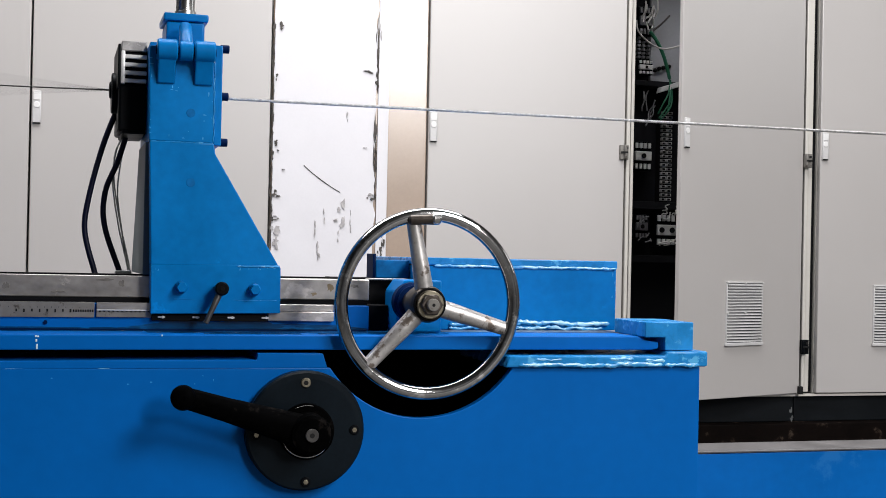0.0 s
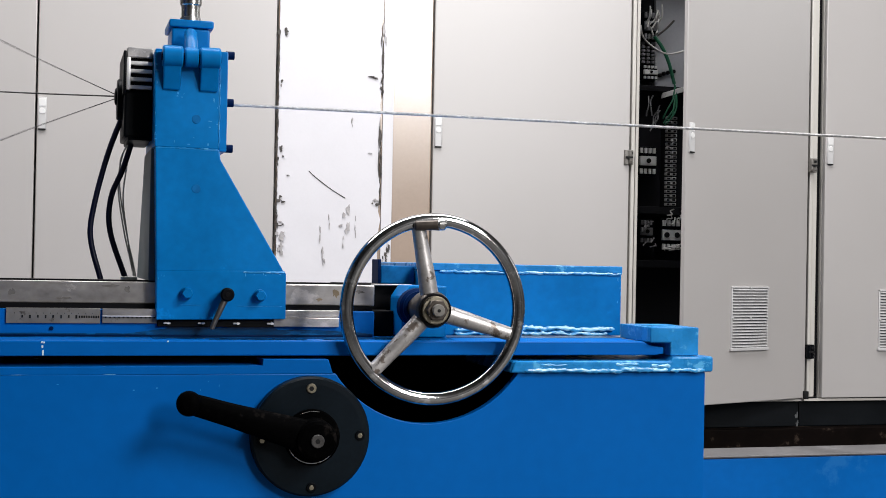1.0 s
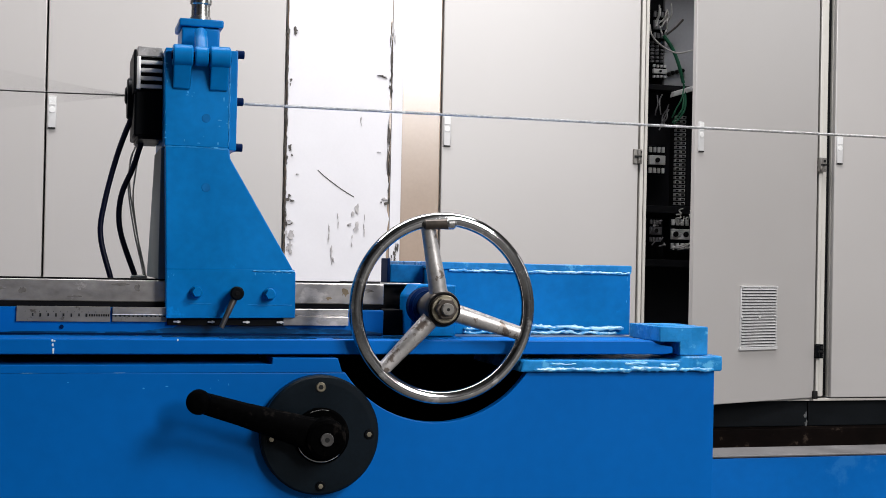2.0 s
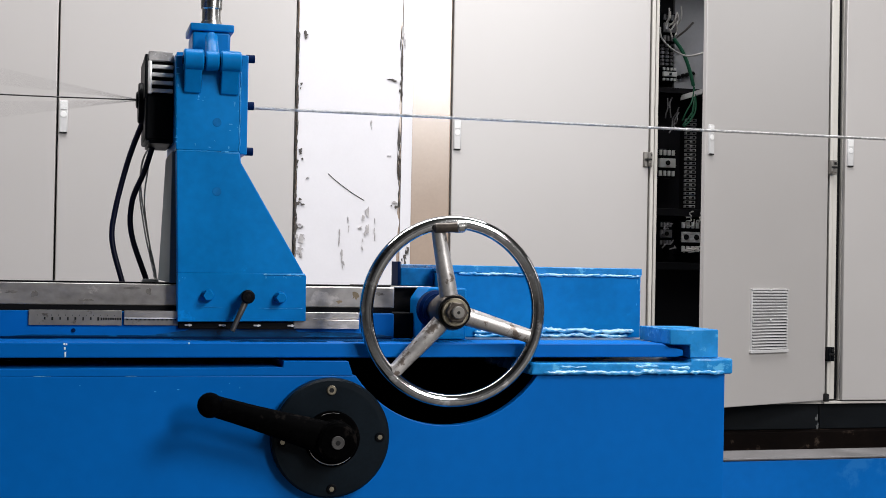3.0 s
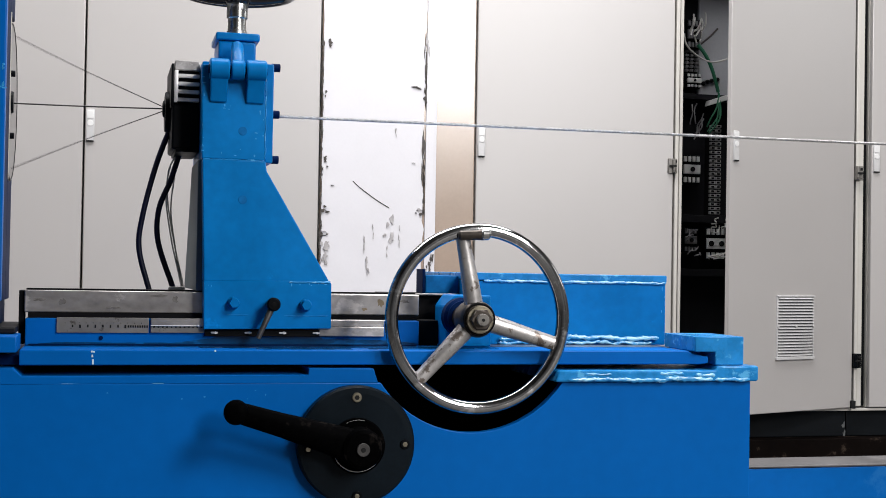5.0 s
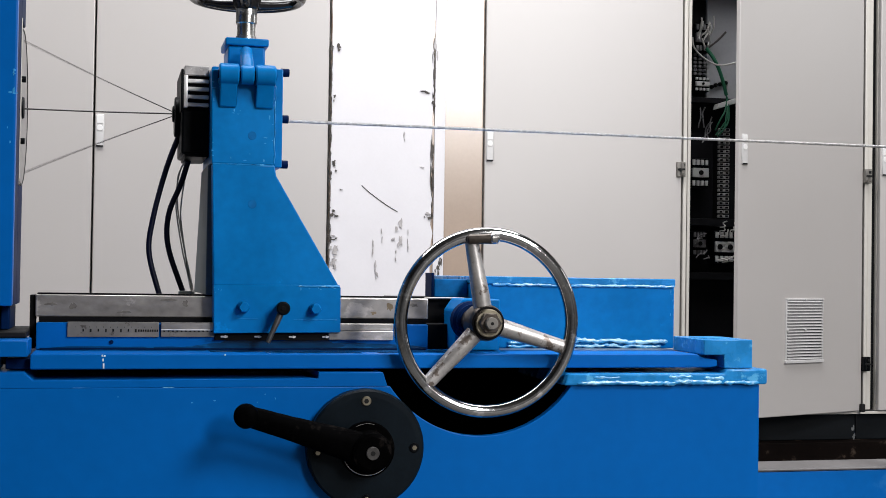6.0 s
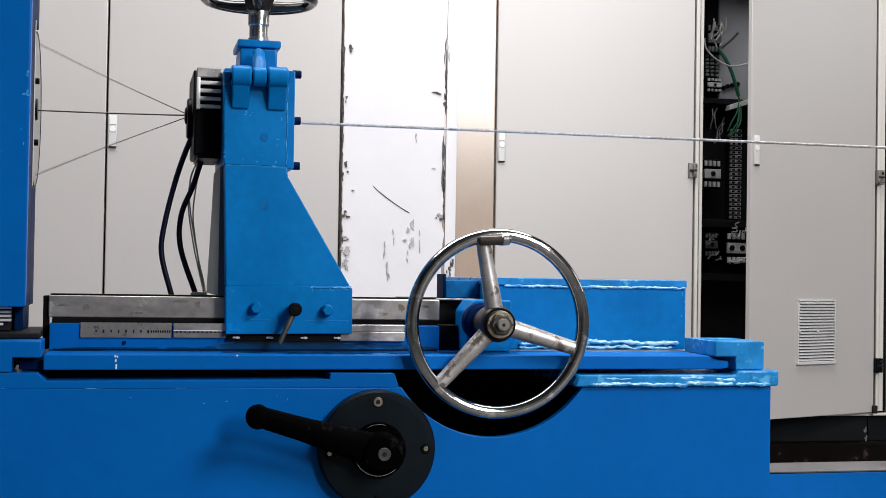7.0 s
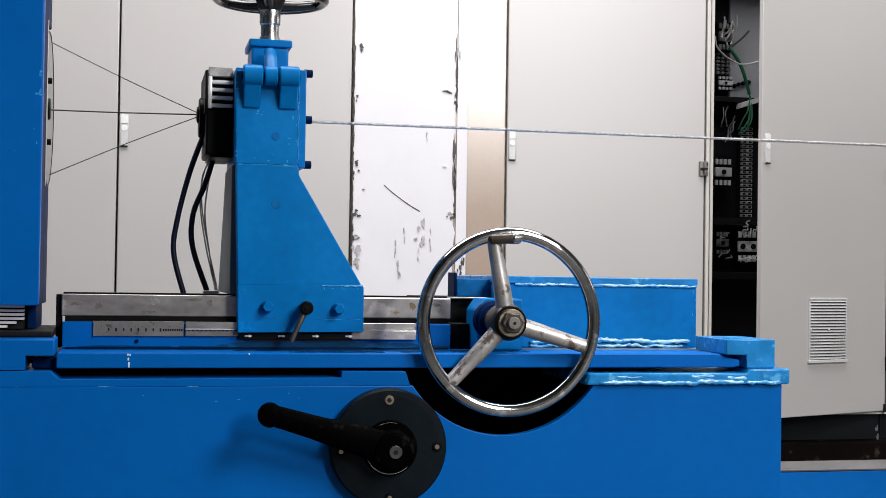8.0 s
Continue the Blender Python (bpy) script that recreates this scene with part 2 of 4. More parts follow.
def rod(p0, p1, r, seg=20, chamfer=0.12):
    d = (Vector(p1) - Vector(p0)).length
    c = min(r * chamfer, d * 0.2)
    return lathe(p0, p1, [(0, r - c), (c, r), (d - c, r), (d, r - c)], seg)


def torus(centre, axis, major, minor, seg=96, ring=18):
    q = Vector(axis).to_track_quat("Z", "Y")
    bm = bmesh.new()
    rows = []
    for i in range(seg):
        a = 2 * math.pi * i / seg
        row = []
        for j in range(ring):
            b = 2 * math.pi * j / ring
            r = major + minor * math.cos(b)
            row.append(bm.verts.new(Vector(centre) + q @ Vector((r * math.cos(a), r * math.sin(a), minor * math.sin(b)))))
        rows.append(row)
    for i in range(seg):
        for j in range(ring):
            k, m = (i + 1) % seg, (j + 1) % ring
            bm.faces.new((rows[i][j], rows[k][j], rows[k][m], rows[i][m])).material_index = 1
    return bm


def tube(points, r, seg=10, steps=8, radii=None):
    """A round hose through the points, smoothed."""
    pts = [Vector(p) for p in points]
    path, rad = [], []
    radii = radii or [r] * len(pts)
    for i in range(len(pts) - 1):
        a, b, c, d = pts[max(i - 1, 0)], pts[i], pts[i + 1], pts[min(i + 2, len(pts) - 1)]
        for s in range(steps):
            t = s / steps
            path.append(0.5 * ((2 * b) + (c - a) * t + (2 * a - 5 * b + 4 * c - d) * t * t + (3 * b - a - 3 * c + d) * t ** 3))
            rad.append(radii[i] * (1 - t) + radii[i + 1] * t)
    path.append(pts[-1])
    rad.append(radii[-1])
    bm = bmesh.new()
    rings = []
    up = Vector((0.13, 0.31, 0.94))
    for i, p in enumerate(path):
        d = (path[min(i + 1, len(path) - 1)] - path[max(i - 1, 0)]).normalized()
        u = d.cross(up)
        if u.length < 0.05:
            u = d.cross(Vector((1, 0, 0)))
        u.normalize()
        v = d.cross(u)
        rings.append([bm.verts.new(p + rad[i] * (u * math.cos(2 * math.pi * k / seg) + v * math.sin(2 * math.pi * k / seg))) for k in range(seg)])
    for a, b in zip(rings, rings[1:]):
        for k in range(seg):
            j = (k + 1) % seg
            bm.faces.new((a[k], a[j], b[j], b[k])).material_index = 1
    bm.faces.new(rings[0][::-1])
    bm.faces.new(rings[-1])
    return bm


def bead(x0, x1, y, z, r=0.004, wobble=0.0025, seed=1):
    """A weld bead along x: one ragged, lumpy ridge of painted metal, low against the plate."""
    rng = random.Random(seed)
    n = max(4, int((x1 - x0) / max(0.0022, r * 0.7)))
    bm = bmesh.new()
    rings, drift, size = [], 0.0, [0.7, 0.7, 0.4]
    for i in range(n + 1):
        drift = drift * 0.8 + rng.uniform(-1, 1) * (wobble * 0.35 + r * 0.12)
        aim = [rng.uniform(0.25, 1.25), rng.uniform(0.25, 1.25), rng.uniform(0.22, 0.5)]
        size = [v * 0.55 + w * 0.45 for v, w in zip(size, aim)]
        up, dn, d = (r * v * (0.3 if i in (0, n) else 1.0) for v in size)
        x, cz = x0 + (x1 - x0) * i / n, z + drift
        rings.append([bm.verts.new((x, y + a * d, cz + b)) for a, b in ((0.4, up), (-0.5, up * 0.8), (-1, up * 0.25), (-1, -dn * 0.3), (-0.4, -dn * 0.8), (0.4, -dn))])
    for p, q in zip(rings, rings[1:]):
        for k in range(6):
            bm.faces.new((p[k], p[(k + 1) % 6], q[(k + 1) % 6], q[k])).material_index = 1
    bm.faces.new(rings[0][::-1])
    bm.faces.new(rings[-1])
    return bm


def hexhead(p0, p1, r):
    return lathe(p0, p1, [(0, r), ((Vector(p1) - Vector(p0)).length * 0.85, r), ((Vector(p1) - Vector(p0)).length, r * 0.88)], 6)

# ---- the hall ----
tagged(solo("floor", box(-5, 8, -5, 5.6, -0.1, 0, 0), CONCRETE, "grey worn concrete workshop floor", "floor", kind="structure"))
solo("wall_north", box(-5, 8, 5.4, 5.6, 0, 4.4, 0), PLASTER, "plain painted wall behind the cabinets", "wall", kind="structure")
solo("wall_west", box(-5.2, -5, -5, 5.6, 0, 4.4, 0), PLASTER, "plain painted workshop wall", "wall", kind="structure")
# opening made for the added side light
solo("wall_east", join(box(8, 8.2, -5, 1.9, 0, 4.4, 0), box(8, 8.2, 3.5, 5.6, 0, 4.4, 0), box(8, 8.2, 1.9, 3.5, 0, 2.4, 0), box(8, 8.2, 1.9, 3.5, 4.2, 4.4, 0)),
     PLASTER, "plain painted workshop wall with an opening for an added light", "wall", kind="structure")
solo("wall_south", join(box(-5, 3.05, -5.2, -5, 0, 4.4, 0), box(4.45, 8, -5.2, -5, 0, 4.4, 0), box(3.05, 4.45, -5.2, -5, 0, 2.5, 0),
                        box(3.05, 4.45, -5.2, -5, 4.34, 4.4, 0)), PLASTER, "plain wall with one tall window opening", "wall", kind="structure")
# openings made for the two added overhead lights
ROOF = ((-2.35, 3.15, 2.2, 4.2), (2.45, 4.75, -3.15, -0.65))
XS, YS = sorted({-5, 8, *(v for r in ROOF for v in r[:2])}), sorted({-5, 5.6, *(v for r in ROOF for v in r[2:])})
solo("ceiling", join(*[box(xa, xb, ya, yb, 4.4, 4.55, 0) for xa, xb in zip(XS, XS[1:]) for ya, yb in zip(YS, YS[1:])
                       if not any(r[0] <= xa < r[1] and r[2] <= ya < r[3] for r in ROOF)]), PLASTER, "plain workshop ceiling with two openings for added lights", "ceiling", kind="structure")

# ---- control cabinets along the wall ----
DOOR_Y, DOOR_Z0, DOOR_Z1 = 4.62, 0.247, 2.25


def lock(door, x, y, z, m=None):
    """Flush cabinet lock: escutcheon, push button, keyhole flap."""
    k = part("lock", box(x - 0.0145, x + 0.0145, y - 0.007, y + 0.002, z - 0.055, z + 0.055, 0.004), LOCK, door, "pale flush door lock")
    part("lock_button", rod((x, y - 0.0085, z + 0.008), (x, y - 0.004, z + 0.008), 0.0105, 16), PLASTIC, k, "round pale lock button")
    part("lock_flap", box(x - 0.011, x + 0.011, y - 0.0082, y - 0.006, z + 0.024, z + 0.050, 0.001), PLASTIC, k)
    part("lock_slot", box(x - 0.012, x + 0.012, y - 0.0078, y - 0.006, z - 0.056, z - 0.051, 0), INK, k)
    if m:
        for o in (k, *k.children_recursive):
            o.matrix_basis = m @ o.matrix_basis if o is k else o.matrix_basis
    return k


def cabinet(x0, x1, label, lock_x=None, hinge_x=None, open_deg=0.0, vent=None, face=None, plinth=None):
    """A floor-standing cabinet from x0 to x1: hollow carcass, plinth, one hinged door."""
    c = thing("control_cabinet", ((x0 + x1) / 2, 4.9, 0.13), label, "cabinet", "row of control cabinets")
    y0, y1, t = 4.642, 5.24, 0.018
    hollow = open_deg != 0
    # the open cabinet's shell is coloured dark for the shade inside it
    shell = INNER_SHADE if hollow else FRAME
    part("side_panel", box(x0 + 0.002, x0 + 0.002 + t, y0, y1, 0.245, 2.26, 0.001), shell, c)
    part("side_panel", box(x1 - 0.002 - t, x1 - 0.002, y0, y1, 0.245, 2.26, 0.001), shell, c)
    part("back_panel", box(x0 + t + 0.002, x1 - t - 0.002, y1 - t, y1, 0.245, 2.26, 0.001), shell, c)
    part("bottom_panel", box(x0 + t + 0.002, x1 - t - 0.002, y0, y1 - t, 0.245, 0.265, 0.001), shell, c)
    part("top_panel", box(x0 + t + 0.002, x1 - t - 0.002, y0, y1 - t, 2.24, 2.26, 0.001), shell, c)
    p0, p1 = plinth or (x0 + 0.0015, x1 - 0.0015)
    part("plinth", box(p0, p1, 4.66, 5.2, 0.131, 0.243, 0.003), PLINTH, c, "charcoal painted cabinet plinth")
    part("plinth_cap", box(p0, p1, 4.628, 4.66, 0.2335, 0.2425, 0.001), FRAME, c)
    dx0, dx1 = (x0 + 0.0035, x1 - 0.0035) if not hollow else (x1 - 0.717, x1 - 0.012)
    skin = box(dx0, dx1, DOOR_Y - 0.001, DOOR_Y + 0.018, DOOR_Z0, DOOR_Z1, 0.003)
    d = part("door", skin, face or BEIGE, c)
    if lock_x:
        lock(d, lock_x, DOOR_Y, 1.226)
    if vent:
        louvre(d, *vent)
    if hinge_x:
        for z in (1.165, 0.43):
            part("hinge", join(box(hinge_x - 0.016, hinge_x + 0.018, DOOR_Y - 0.012, DOOR_Y + 0.01, z - 0.028, z + 0.028, 0.002),
                               rod((hinge_x + 0.004, DOOR_Y - 0.014, z - 0.024), (hinge_x + 0.004, DOOR_Y - 0.014, z + 0.024), 0.007, 12)),
                 BLACK if z < 1 else RULE, d, "worn steel door hinge")
            part("hinge_gap", join(box(hinge_x - 0.014, hinge_x + 0.012, DOOR_Y - 0.0225, DOOR_Y - 0.012, z - 0.004, z + 0.003, 0.0006), box(hinge_x + 0.006, hinge_x + 0.016, DOOR_Y - 0.0140, DOOR_Y - 0.0115, z + 0.012, z + 0.022, 0.0006)), INK, d)
    if open_deg:
        swing = pose(dx1, DOOR_Y, 0, 0, 0, open_deg) @ pose(-dx1, -DOOR_Y, 0)
        base = Matrix.Translation(ORIGIN[c.name])
        d.matrix_basis = base.inverted() @ swing @ base
    return c


def louvre(door, x0, x1, z0, z1):
    """Pressed ventilation grille with slats in two banks."""
    g = part("vent_grille", join(box(x0, x0 + 0.006, 4.612, 4.619, z0, z1, 0.001), box(x1 - 0.006, x1, 4.612, 4.619, z0, z1, 0.001),
                                 box(x0 - 0.004, x1 + 0.002, 4.608, 4.619, z0 - 0.006, z0 + 0.006, 0.002), box(x0, x1, 4.611, 4.619, z1 - 0.005, z1 + 0.001, 0.001)),
             LOCK, door, "pale louvred ventilation grille")
    part("vent_backing", box(x0 + 0.006, x1 - 0.006, 4.6165, 4.6192, z0, z1, 0), SLOT, g)
    n = 20
    for i in range(n):
        z = z0 + 0.012 + (z1 - z0 - 0.022) * i / (n - 1)
        s = side_prism([(4.6175, z + 0.0042), (4.609, z - 0.0020), (4.609, z - 0.0036), (4.6175, z + 0.0014)], x0 + 0.005, x1 - 0.005, 0)
        part("slat", s, LOCK, g, smooth=False)
    for x in (x0 + 0.004, (x0 + x1) / 2, x1 - 0.004):
        for z in (z1 - 0.003, (z0 + z1) / 2):
            part("clip", box(x - 0.004, x + 0.004, 4.607, 4.614, z - 0.003, z + 0.003, 0.001), LOCK, g)


cabinet(-0.875, -0.0835, "pale grey lacquered steel control cabinet, door closed")
cabinet(-0.0835, 0.7214, "pale grey lacquered steel control cabinet, door closed", lock_x=-0.064)
white_cab = cabinet(0.7214, 1.2905, "narrow control cabinet half covered in white protective film", face=TAN)
cabinet(1.2905, 2.0715, "pale grey lacquered steel control cabinet, door closed", lock_x=1.3125, hinge_x=2.062)
open_cab = cabinet(2.0715, 2.8475, "pale grey control cabinet with its door ajar", lock_x=2.158, hinge_x=None, open_deg=21.0, plinth=(2.073, 2.835), vent=(2.388, 2.598, 0.449, 0.684))
cabinet(2.9085, 3.69, "pale grey control cabinet with a louvred vent in its door", lock_x=2.932, plinth=(2.838, 3.6885), vent=(3.164, 3.35, 0.44, 0.678))
cabinet(3.69, 4.47, "pale grey lacquered steel control cabinet, door closed")

# frame posts of the open cabinet and the dark joint beside it
part("frame_post", join(box(2.0755, 2.090, 4.618, 4.66, 0.25, 2.24, 0.003), box(2.094, 2.108, 4.624, 4.66, 0.25, 2.24, 0.003)), FRAME, open_cab, "pale folded steel frame post")
part("frame_post", join(box(2.846, 2.860, 4.622, 4.66, 0.25, 2.24, 0.003), box(2.863, 2.884, 4.630, 4.66, 0.25, 2.24, 0.003)), FRAME, open_cab, "pale folded steel frame post")
part("joint_seal", box(2.886, 2.907, 4.650, 4.68, 0.25, 2.24, 0.002), DEEP_BLACK, open_cab, "black strip set in the dark joint")
for z in (1.165, 0.43):
    part("hinge", join(box(2.836, 2.868, 4.606, 4.622, z - 0.028, z + 0.028, 0.002), rod((2.842, 4.604, z - 0.024), (2.842, 4.604, z + 0.024), 0.007, 12)),
         RULE if z > 1 else BLACK, open_cab, "worn steel door hinge")
    part("hinge_gap", join(box(2.838, 2.862, 4.595, 4.606, z - 0.004, z + 0.003, 0.0006), box(2.854, 2.864, 4.603, 4.606, z + 0.010, z + 0.020, 0.0006)), INK, open_cab)

part("door_foot", box(2.826, 2.842, 4.598, 4.616, 0.244, 0.275, 0.002), INK, open_cab, "small black stop under the door")


def scuff(owner, x, y, z, w, h, seed):
    """A few ragged pale marks rubbed into a front."""
    rng = random.Random(seed)
    for k in range(5):
        cx, cz, n = x + rng.uniform(-1, 1) * w, z + rng.uniform(-1, 1) * h, 9
        pts = [(cx + w * 0.45 * rng.uniform(0.2, 1) * math.cos(2 * math.pi * i / n), cz + h * 0.5 * rng.uniform(0.2, 1) * math.sin(2 * math.pi * i / n)) for i in range(n)]
        part("scuff", prism(pts, y - 0.0005 - 0.0002 * k, y + 0.0006, 0), SCUFF, owner)


scuff(open_cab, 2.820, 4.66, 0.158, 0.016, 0.026, 5)

# white film on the narrow cabinet's door, with curled residue along its edges
film_rng = random.Random(4)
left = [(0.7245 + film_rng.uniform(0, 0.006), 0.30 + 1.9 * i / 60) for i in range(61)]
right = [(1.098 + film_rng.uniform(-0.006, 0.004), 2.2 - 1.9 * i / 60) for i in range(61)]
part("protective_film", prism(left + right, 4.6145, 4.6185, 0), FILM, white_cab, "white protective film, torn along its edges")
part("white_strip", box(1.104, 1.143, 4.6135, 4.6185, 0.62, 2.2, 0.001), FILM, white_cab, "narrow strip of white film")


def flake(x, z, w, h, seed, material):
    """A patch of torn film: a few ragged shards."""
    rng = random.Random(seed)
    for k in range(4):
        cx, cz, s = x + w * rng.uniform(-0.8, 0.8), z + h * rng.uniform(-0.8, 0.8), rng.uniform(0.25, 0.6)
        n = 11
        pts = []
        for i in range(n):
            r = rng.uniform(0.25, 1) * s
            pts.append((cx + (w * 0.9 + 0.0015) * r * math.cos(2 * math.pi * i / n), cz + (h * 0.9 + 0.0015) * r * math.sin(2 * math.pi * i / n)))
        part("film_flake", prism(pts, 4.6105 + 0.0004 * k, 4.6142, 0), material, white_cab)


for i, (x, z, w, h) in enumerate([(0.737, 1.545, 0.020, 0.032), (0.730, 1.37, 0.011, 0.016), (0.735, 1.13, 0.016, 0.024), (0.727, 1.09, 0.006, 0.022), (0.733, 0.965, 0.022, 0.016), (1.129, 0.80, 0.010, 0.055), (1.118, 0.765, 0.012, 0.03),
                                 (0.728, 0.90, 0.006, 0.035), (0.742, 0.875, 0.018, 0.006), (0.726, 1.28, 0.005, 0.05), (0.726, 0.82, 0.005, 0.05), (0.726, 1.20, 0.004, 0.06),
                                 (0.768, 1.052, 0.006, 0.005), (1.098, 1.46, 0.007, 0.10), (1.094, 1.37, 0.010, 0.016), (1.060, 1.41, 0.03, 0.006), (1.094, 1.10, 0.006, 0.13), (1.083, 0.96, 0.016, 0.010)]):
    flake(x, z, w, h, 20 + i, PEEL)
for i, (x, z, w, h) in enumerate([(0.757, 0.820, 0.034, 0.046), (0.745, 0.785, 0.018, 0.03), (0.969, 0.895, 0.022, 0.050), (0.957, 0.883, 0.008, 0.010), (0.915, 0.898, 0.004, 0.03), (0.885, 0.845, 0.004, 0.035),
                                 (0.896, 0.79, 0.006, 0.04), (0.900, 0.745, 0.005, 0.02), (0.967, 0.82, 0.003, 0.02), (1.011, 0.878, 0.004, 0.04), (0.992, 1.24, 0.003, 0.02), (1.06, 1.14, 0.009, 0.003),
                                 (1.107, 1.575, 0.008, 0.060), (1.083, 0.972, 0.018, 0.008), (1.06, 0.77, 0.014, 0.04), (1.115, 0.75, 0.012, 0.04), (1.09, 0.69, 0.02, 0.04), (0.745, 0.882, 0.014, 0.008)]):
    flake(x, z, w, h, 60 + i, PEEL_PALE)
edge_rng = random.Random(17)
for x, za, zb in ((0.7255, 0.78, 1.575), (1.1005, 1.335, 1.56), (1.0985, 0.955, 1.225)):
    n = int((zb - za) / 0.012)
    pts = [(x + edge_rng.uniform(-0.0022, 0.0022), 4.6140, za + (zb - za) * i / n) for i in range(n + 1)]
    part("curled_edge", tube(pts, 0.002, 6, 2, [edge_rng.choice((0.0010, 0.0014, 0.0018, 0.0028, 0.0036)) for _ in pts]), PEEL, white_cab, "dark curled edge of the film")
part("scratch", tube([(0.840, 4.6145, 1.067), (0.868, 4.6142, 1.043), (0.925, 4.6142, 1.003), (0.972, 4.6145, 0.976)], 0.0017, 6), PEEL, white_cab, "dark scratch in the film")

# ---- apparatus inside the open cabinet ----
part("mounting_plate", box(2.12, 2.80, 5.04, 5.06, 0.30, 2.2, 0.001), INNER_SHADE, open_cab)
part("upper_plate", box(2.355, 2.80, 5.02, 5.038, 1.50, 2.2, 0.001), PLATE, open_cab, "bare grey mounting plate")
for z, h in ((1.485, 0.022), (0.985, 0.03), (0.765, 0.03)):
    part("wiring_duct", box(2.12, 2.80, 4.97, 5.038, z - h / 2, z + h / 2, 0.002), INNER_SHADE, open_cab, "dark slotted wiring duct")


def device(name, x, z, w, h, rows, material, label):
    """A rail-mounted switching device: body with rows of terminals."""
    d = thing(name, (x, 5.0, z - h / 2), label, "switchgear", "devices in the open cabinet")
    part("housing", box(x - w / 2, x + w / 2, 4.975, 5.038, z - h / 2, z + h / 2, 0.003), BLACK, d)
    part("front", box(x - w * 0.46, x + w * 0.46, 4.962, 4.975, z - h * 0.16, z + h * 0.16, 0.002), material, d)
    for xx in ((x - w * 0.26, x + w * 0.26) if w > 0.08 else (x,)):
        part("knob", rod((xx, 4.956, z), (xx, 4.962, z), h * 0.085, 12), INK, d)
    n = 4
    for r in (-1, 1):
        for i in range(n):
            xx = x - w * 0.36 + w * 0.72 * i / (n - 1)
            part("terminal", box(xx - w * 0.075, xx + w * 0.075, 4.966, 4.975, z + r * h * 0.36 - h * 0.09, z + r * h * 0.36 + h * 0.09, 0.001), material, d)
    return d


device("contactor", 2.307, 1.186, 0.078, 0.118, 3, PLASTIC, "black contactor with white terminals on a mounting rail")
device("contactor", 2.417, 0.885, 0.088, 0.135, 3, PLASTIC, "double contactor with pale terminals above a wiring duct")
device("contactor", 2.307, 0.897, 0.055, 0.10, 3, GREY_PLASTIC, "small black contactor in the cabinet's shade")
device("circuit_breaker", 2.312, 1.74, 0.066, 0.12, 3, GREY_PLASTIC, "black circuit breaker with grey terminals")
device("circuit_breaker", 2.312, 1.55, 0.066, 0.06, 3, PLASTIC, "small black circuit breaker with white terminals")
for x in (2.408, 2.433):
    strip = thing("terminal_strip", (x, 5.0, 1.01), "long strip of pale terminals on a rail", "terminal strip", "terminal strips")
    part("rail", box(x - 0.012, x + 0.012, 5.0, 5.038, 1.0, 1.39, 0.001), INK, strip)
    for i in range(21):
        z = 1.012 + 0.0178 * i
        part("terminal", box(x - 0.0108, x + 0.0108, 4.984, 5.0, z - 0.006, z + 0.006, 0.0012), TERMINAL, strip)
        part("terminal_hole", box(x - 0.0062, x + 0.0062, 4.9830, 4.9842, z - 0.0038, z + 0.0038, 0), INK, strip)
for x in (2.291, 2.312, 2.334):
    strip = thing("terminal_strip", (x, 5.0, 1.58), "short strip of grey terminals on a rail", "terminal strip", "terminal strips")
    part("rail", box(x - 0.009, x + 0.009, 5.004, 5.038, 1.585, 1.70, 0.001), INK, strip)
    for i in range(7):
        z = 1.595 + 0.0155 * i
        part("terminal", box(x - 0.0065, x + 0.0065, 4.99, 5.004, z - 0.005, z + 0.005, 0.001), GREY_PLASTIC, strip)
solo("loose_wire", tube([(2.318, 4.95, 1.694), (2.352, 4.945, 1.649), (2.382, 4.945, 1.589), (2.413, 4.955, 1.506)], 0.0075), GREEN, "thick green insulated wire hanging in the cabinet", "wire", "loose wires")
for pts in ([(2.413, 4.955, 1.508), (2.416, 4.95, 1.421), (2.394, 4.945, 1.381), (2.365, 4.95, 1.341)], [(2.414, 4.95, 1.50), (2.421, 4.945, 1.43), (2.410, 4.94, 1.385), (2.380, 4.945, 1.345)],
            [(2.412, 4.95, 1.49), (2.400, 4.94, 1.44), (2.378, 4.94, 1.40), (2.362, 4.95, 1.36)], [(2.416, 4.95, 1.46), (2.405, 4.94, 1.41), (2.398, 4.94, 1.37), (2.372, 4.95, 1.335)]):
    solo("loose_wire", tube(pts, 0.0032), GREEN, "thin green insulated wire beside the terminals", "wire", "loose wires")
solo("loose_wire", tube([(2.216, 4.86, 1.718), (2.226, 4.86, 1.673), (2.276, 4.86, 1.631), (2.342, 4.86, 1.611), (2.425, 4.86, 1.633)], 0.0036), PALE_WIRE, "thin white wire looped across the cabinet", "wire", "loose wires")
solo("loose_wire", tube([(2.338, 4.97, 1.700), (2.381, 4.965, 1.736), (2.414, 4.97, 1.769)], 0.0042), PEEL, "short brown wire end", "wire", "loose wires")
for x, z in ((2.375, 1.547), (2.393, 1.555), (2.412, 1.560), (2.437, 1.566)):
    solo("plug", lathe((x, 5.0195, z), (x, 5.004, z), [(0, 0.0085), (0.010, 0.0085), (0.0155, 0.005)], 14), INK, "small black plug in the mounting plate", "plug", "plugs in the plate")
solo("terminal_block", prism([(2.366, 1.446), (2.372, 1.469), (2.452, 1.496), (2.450, 1.473)], 4.945, 4.985, 0.003), PLASTIC, "pale plastic terminal block hanging askew", "terminal block")
wire_rng = random.Random(21)


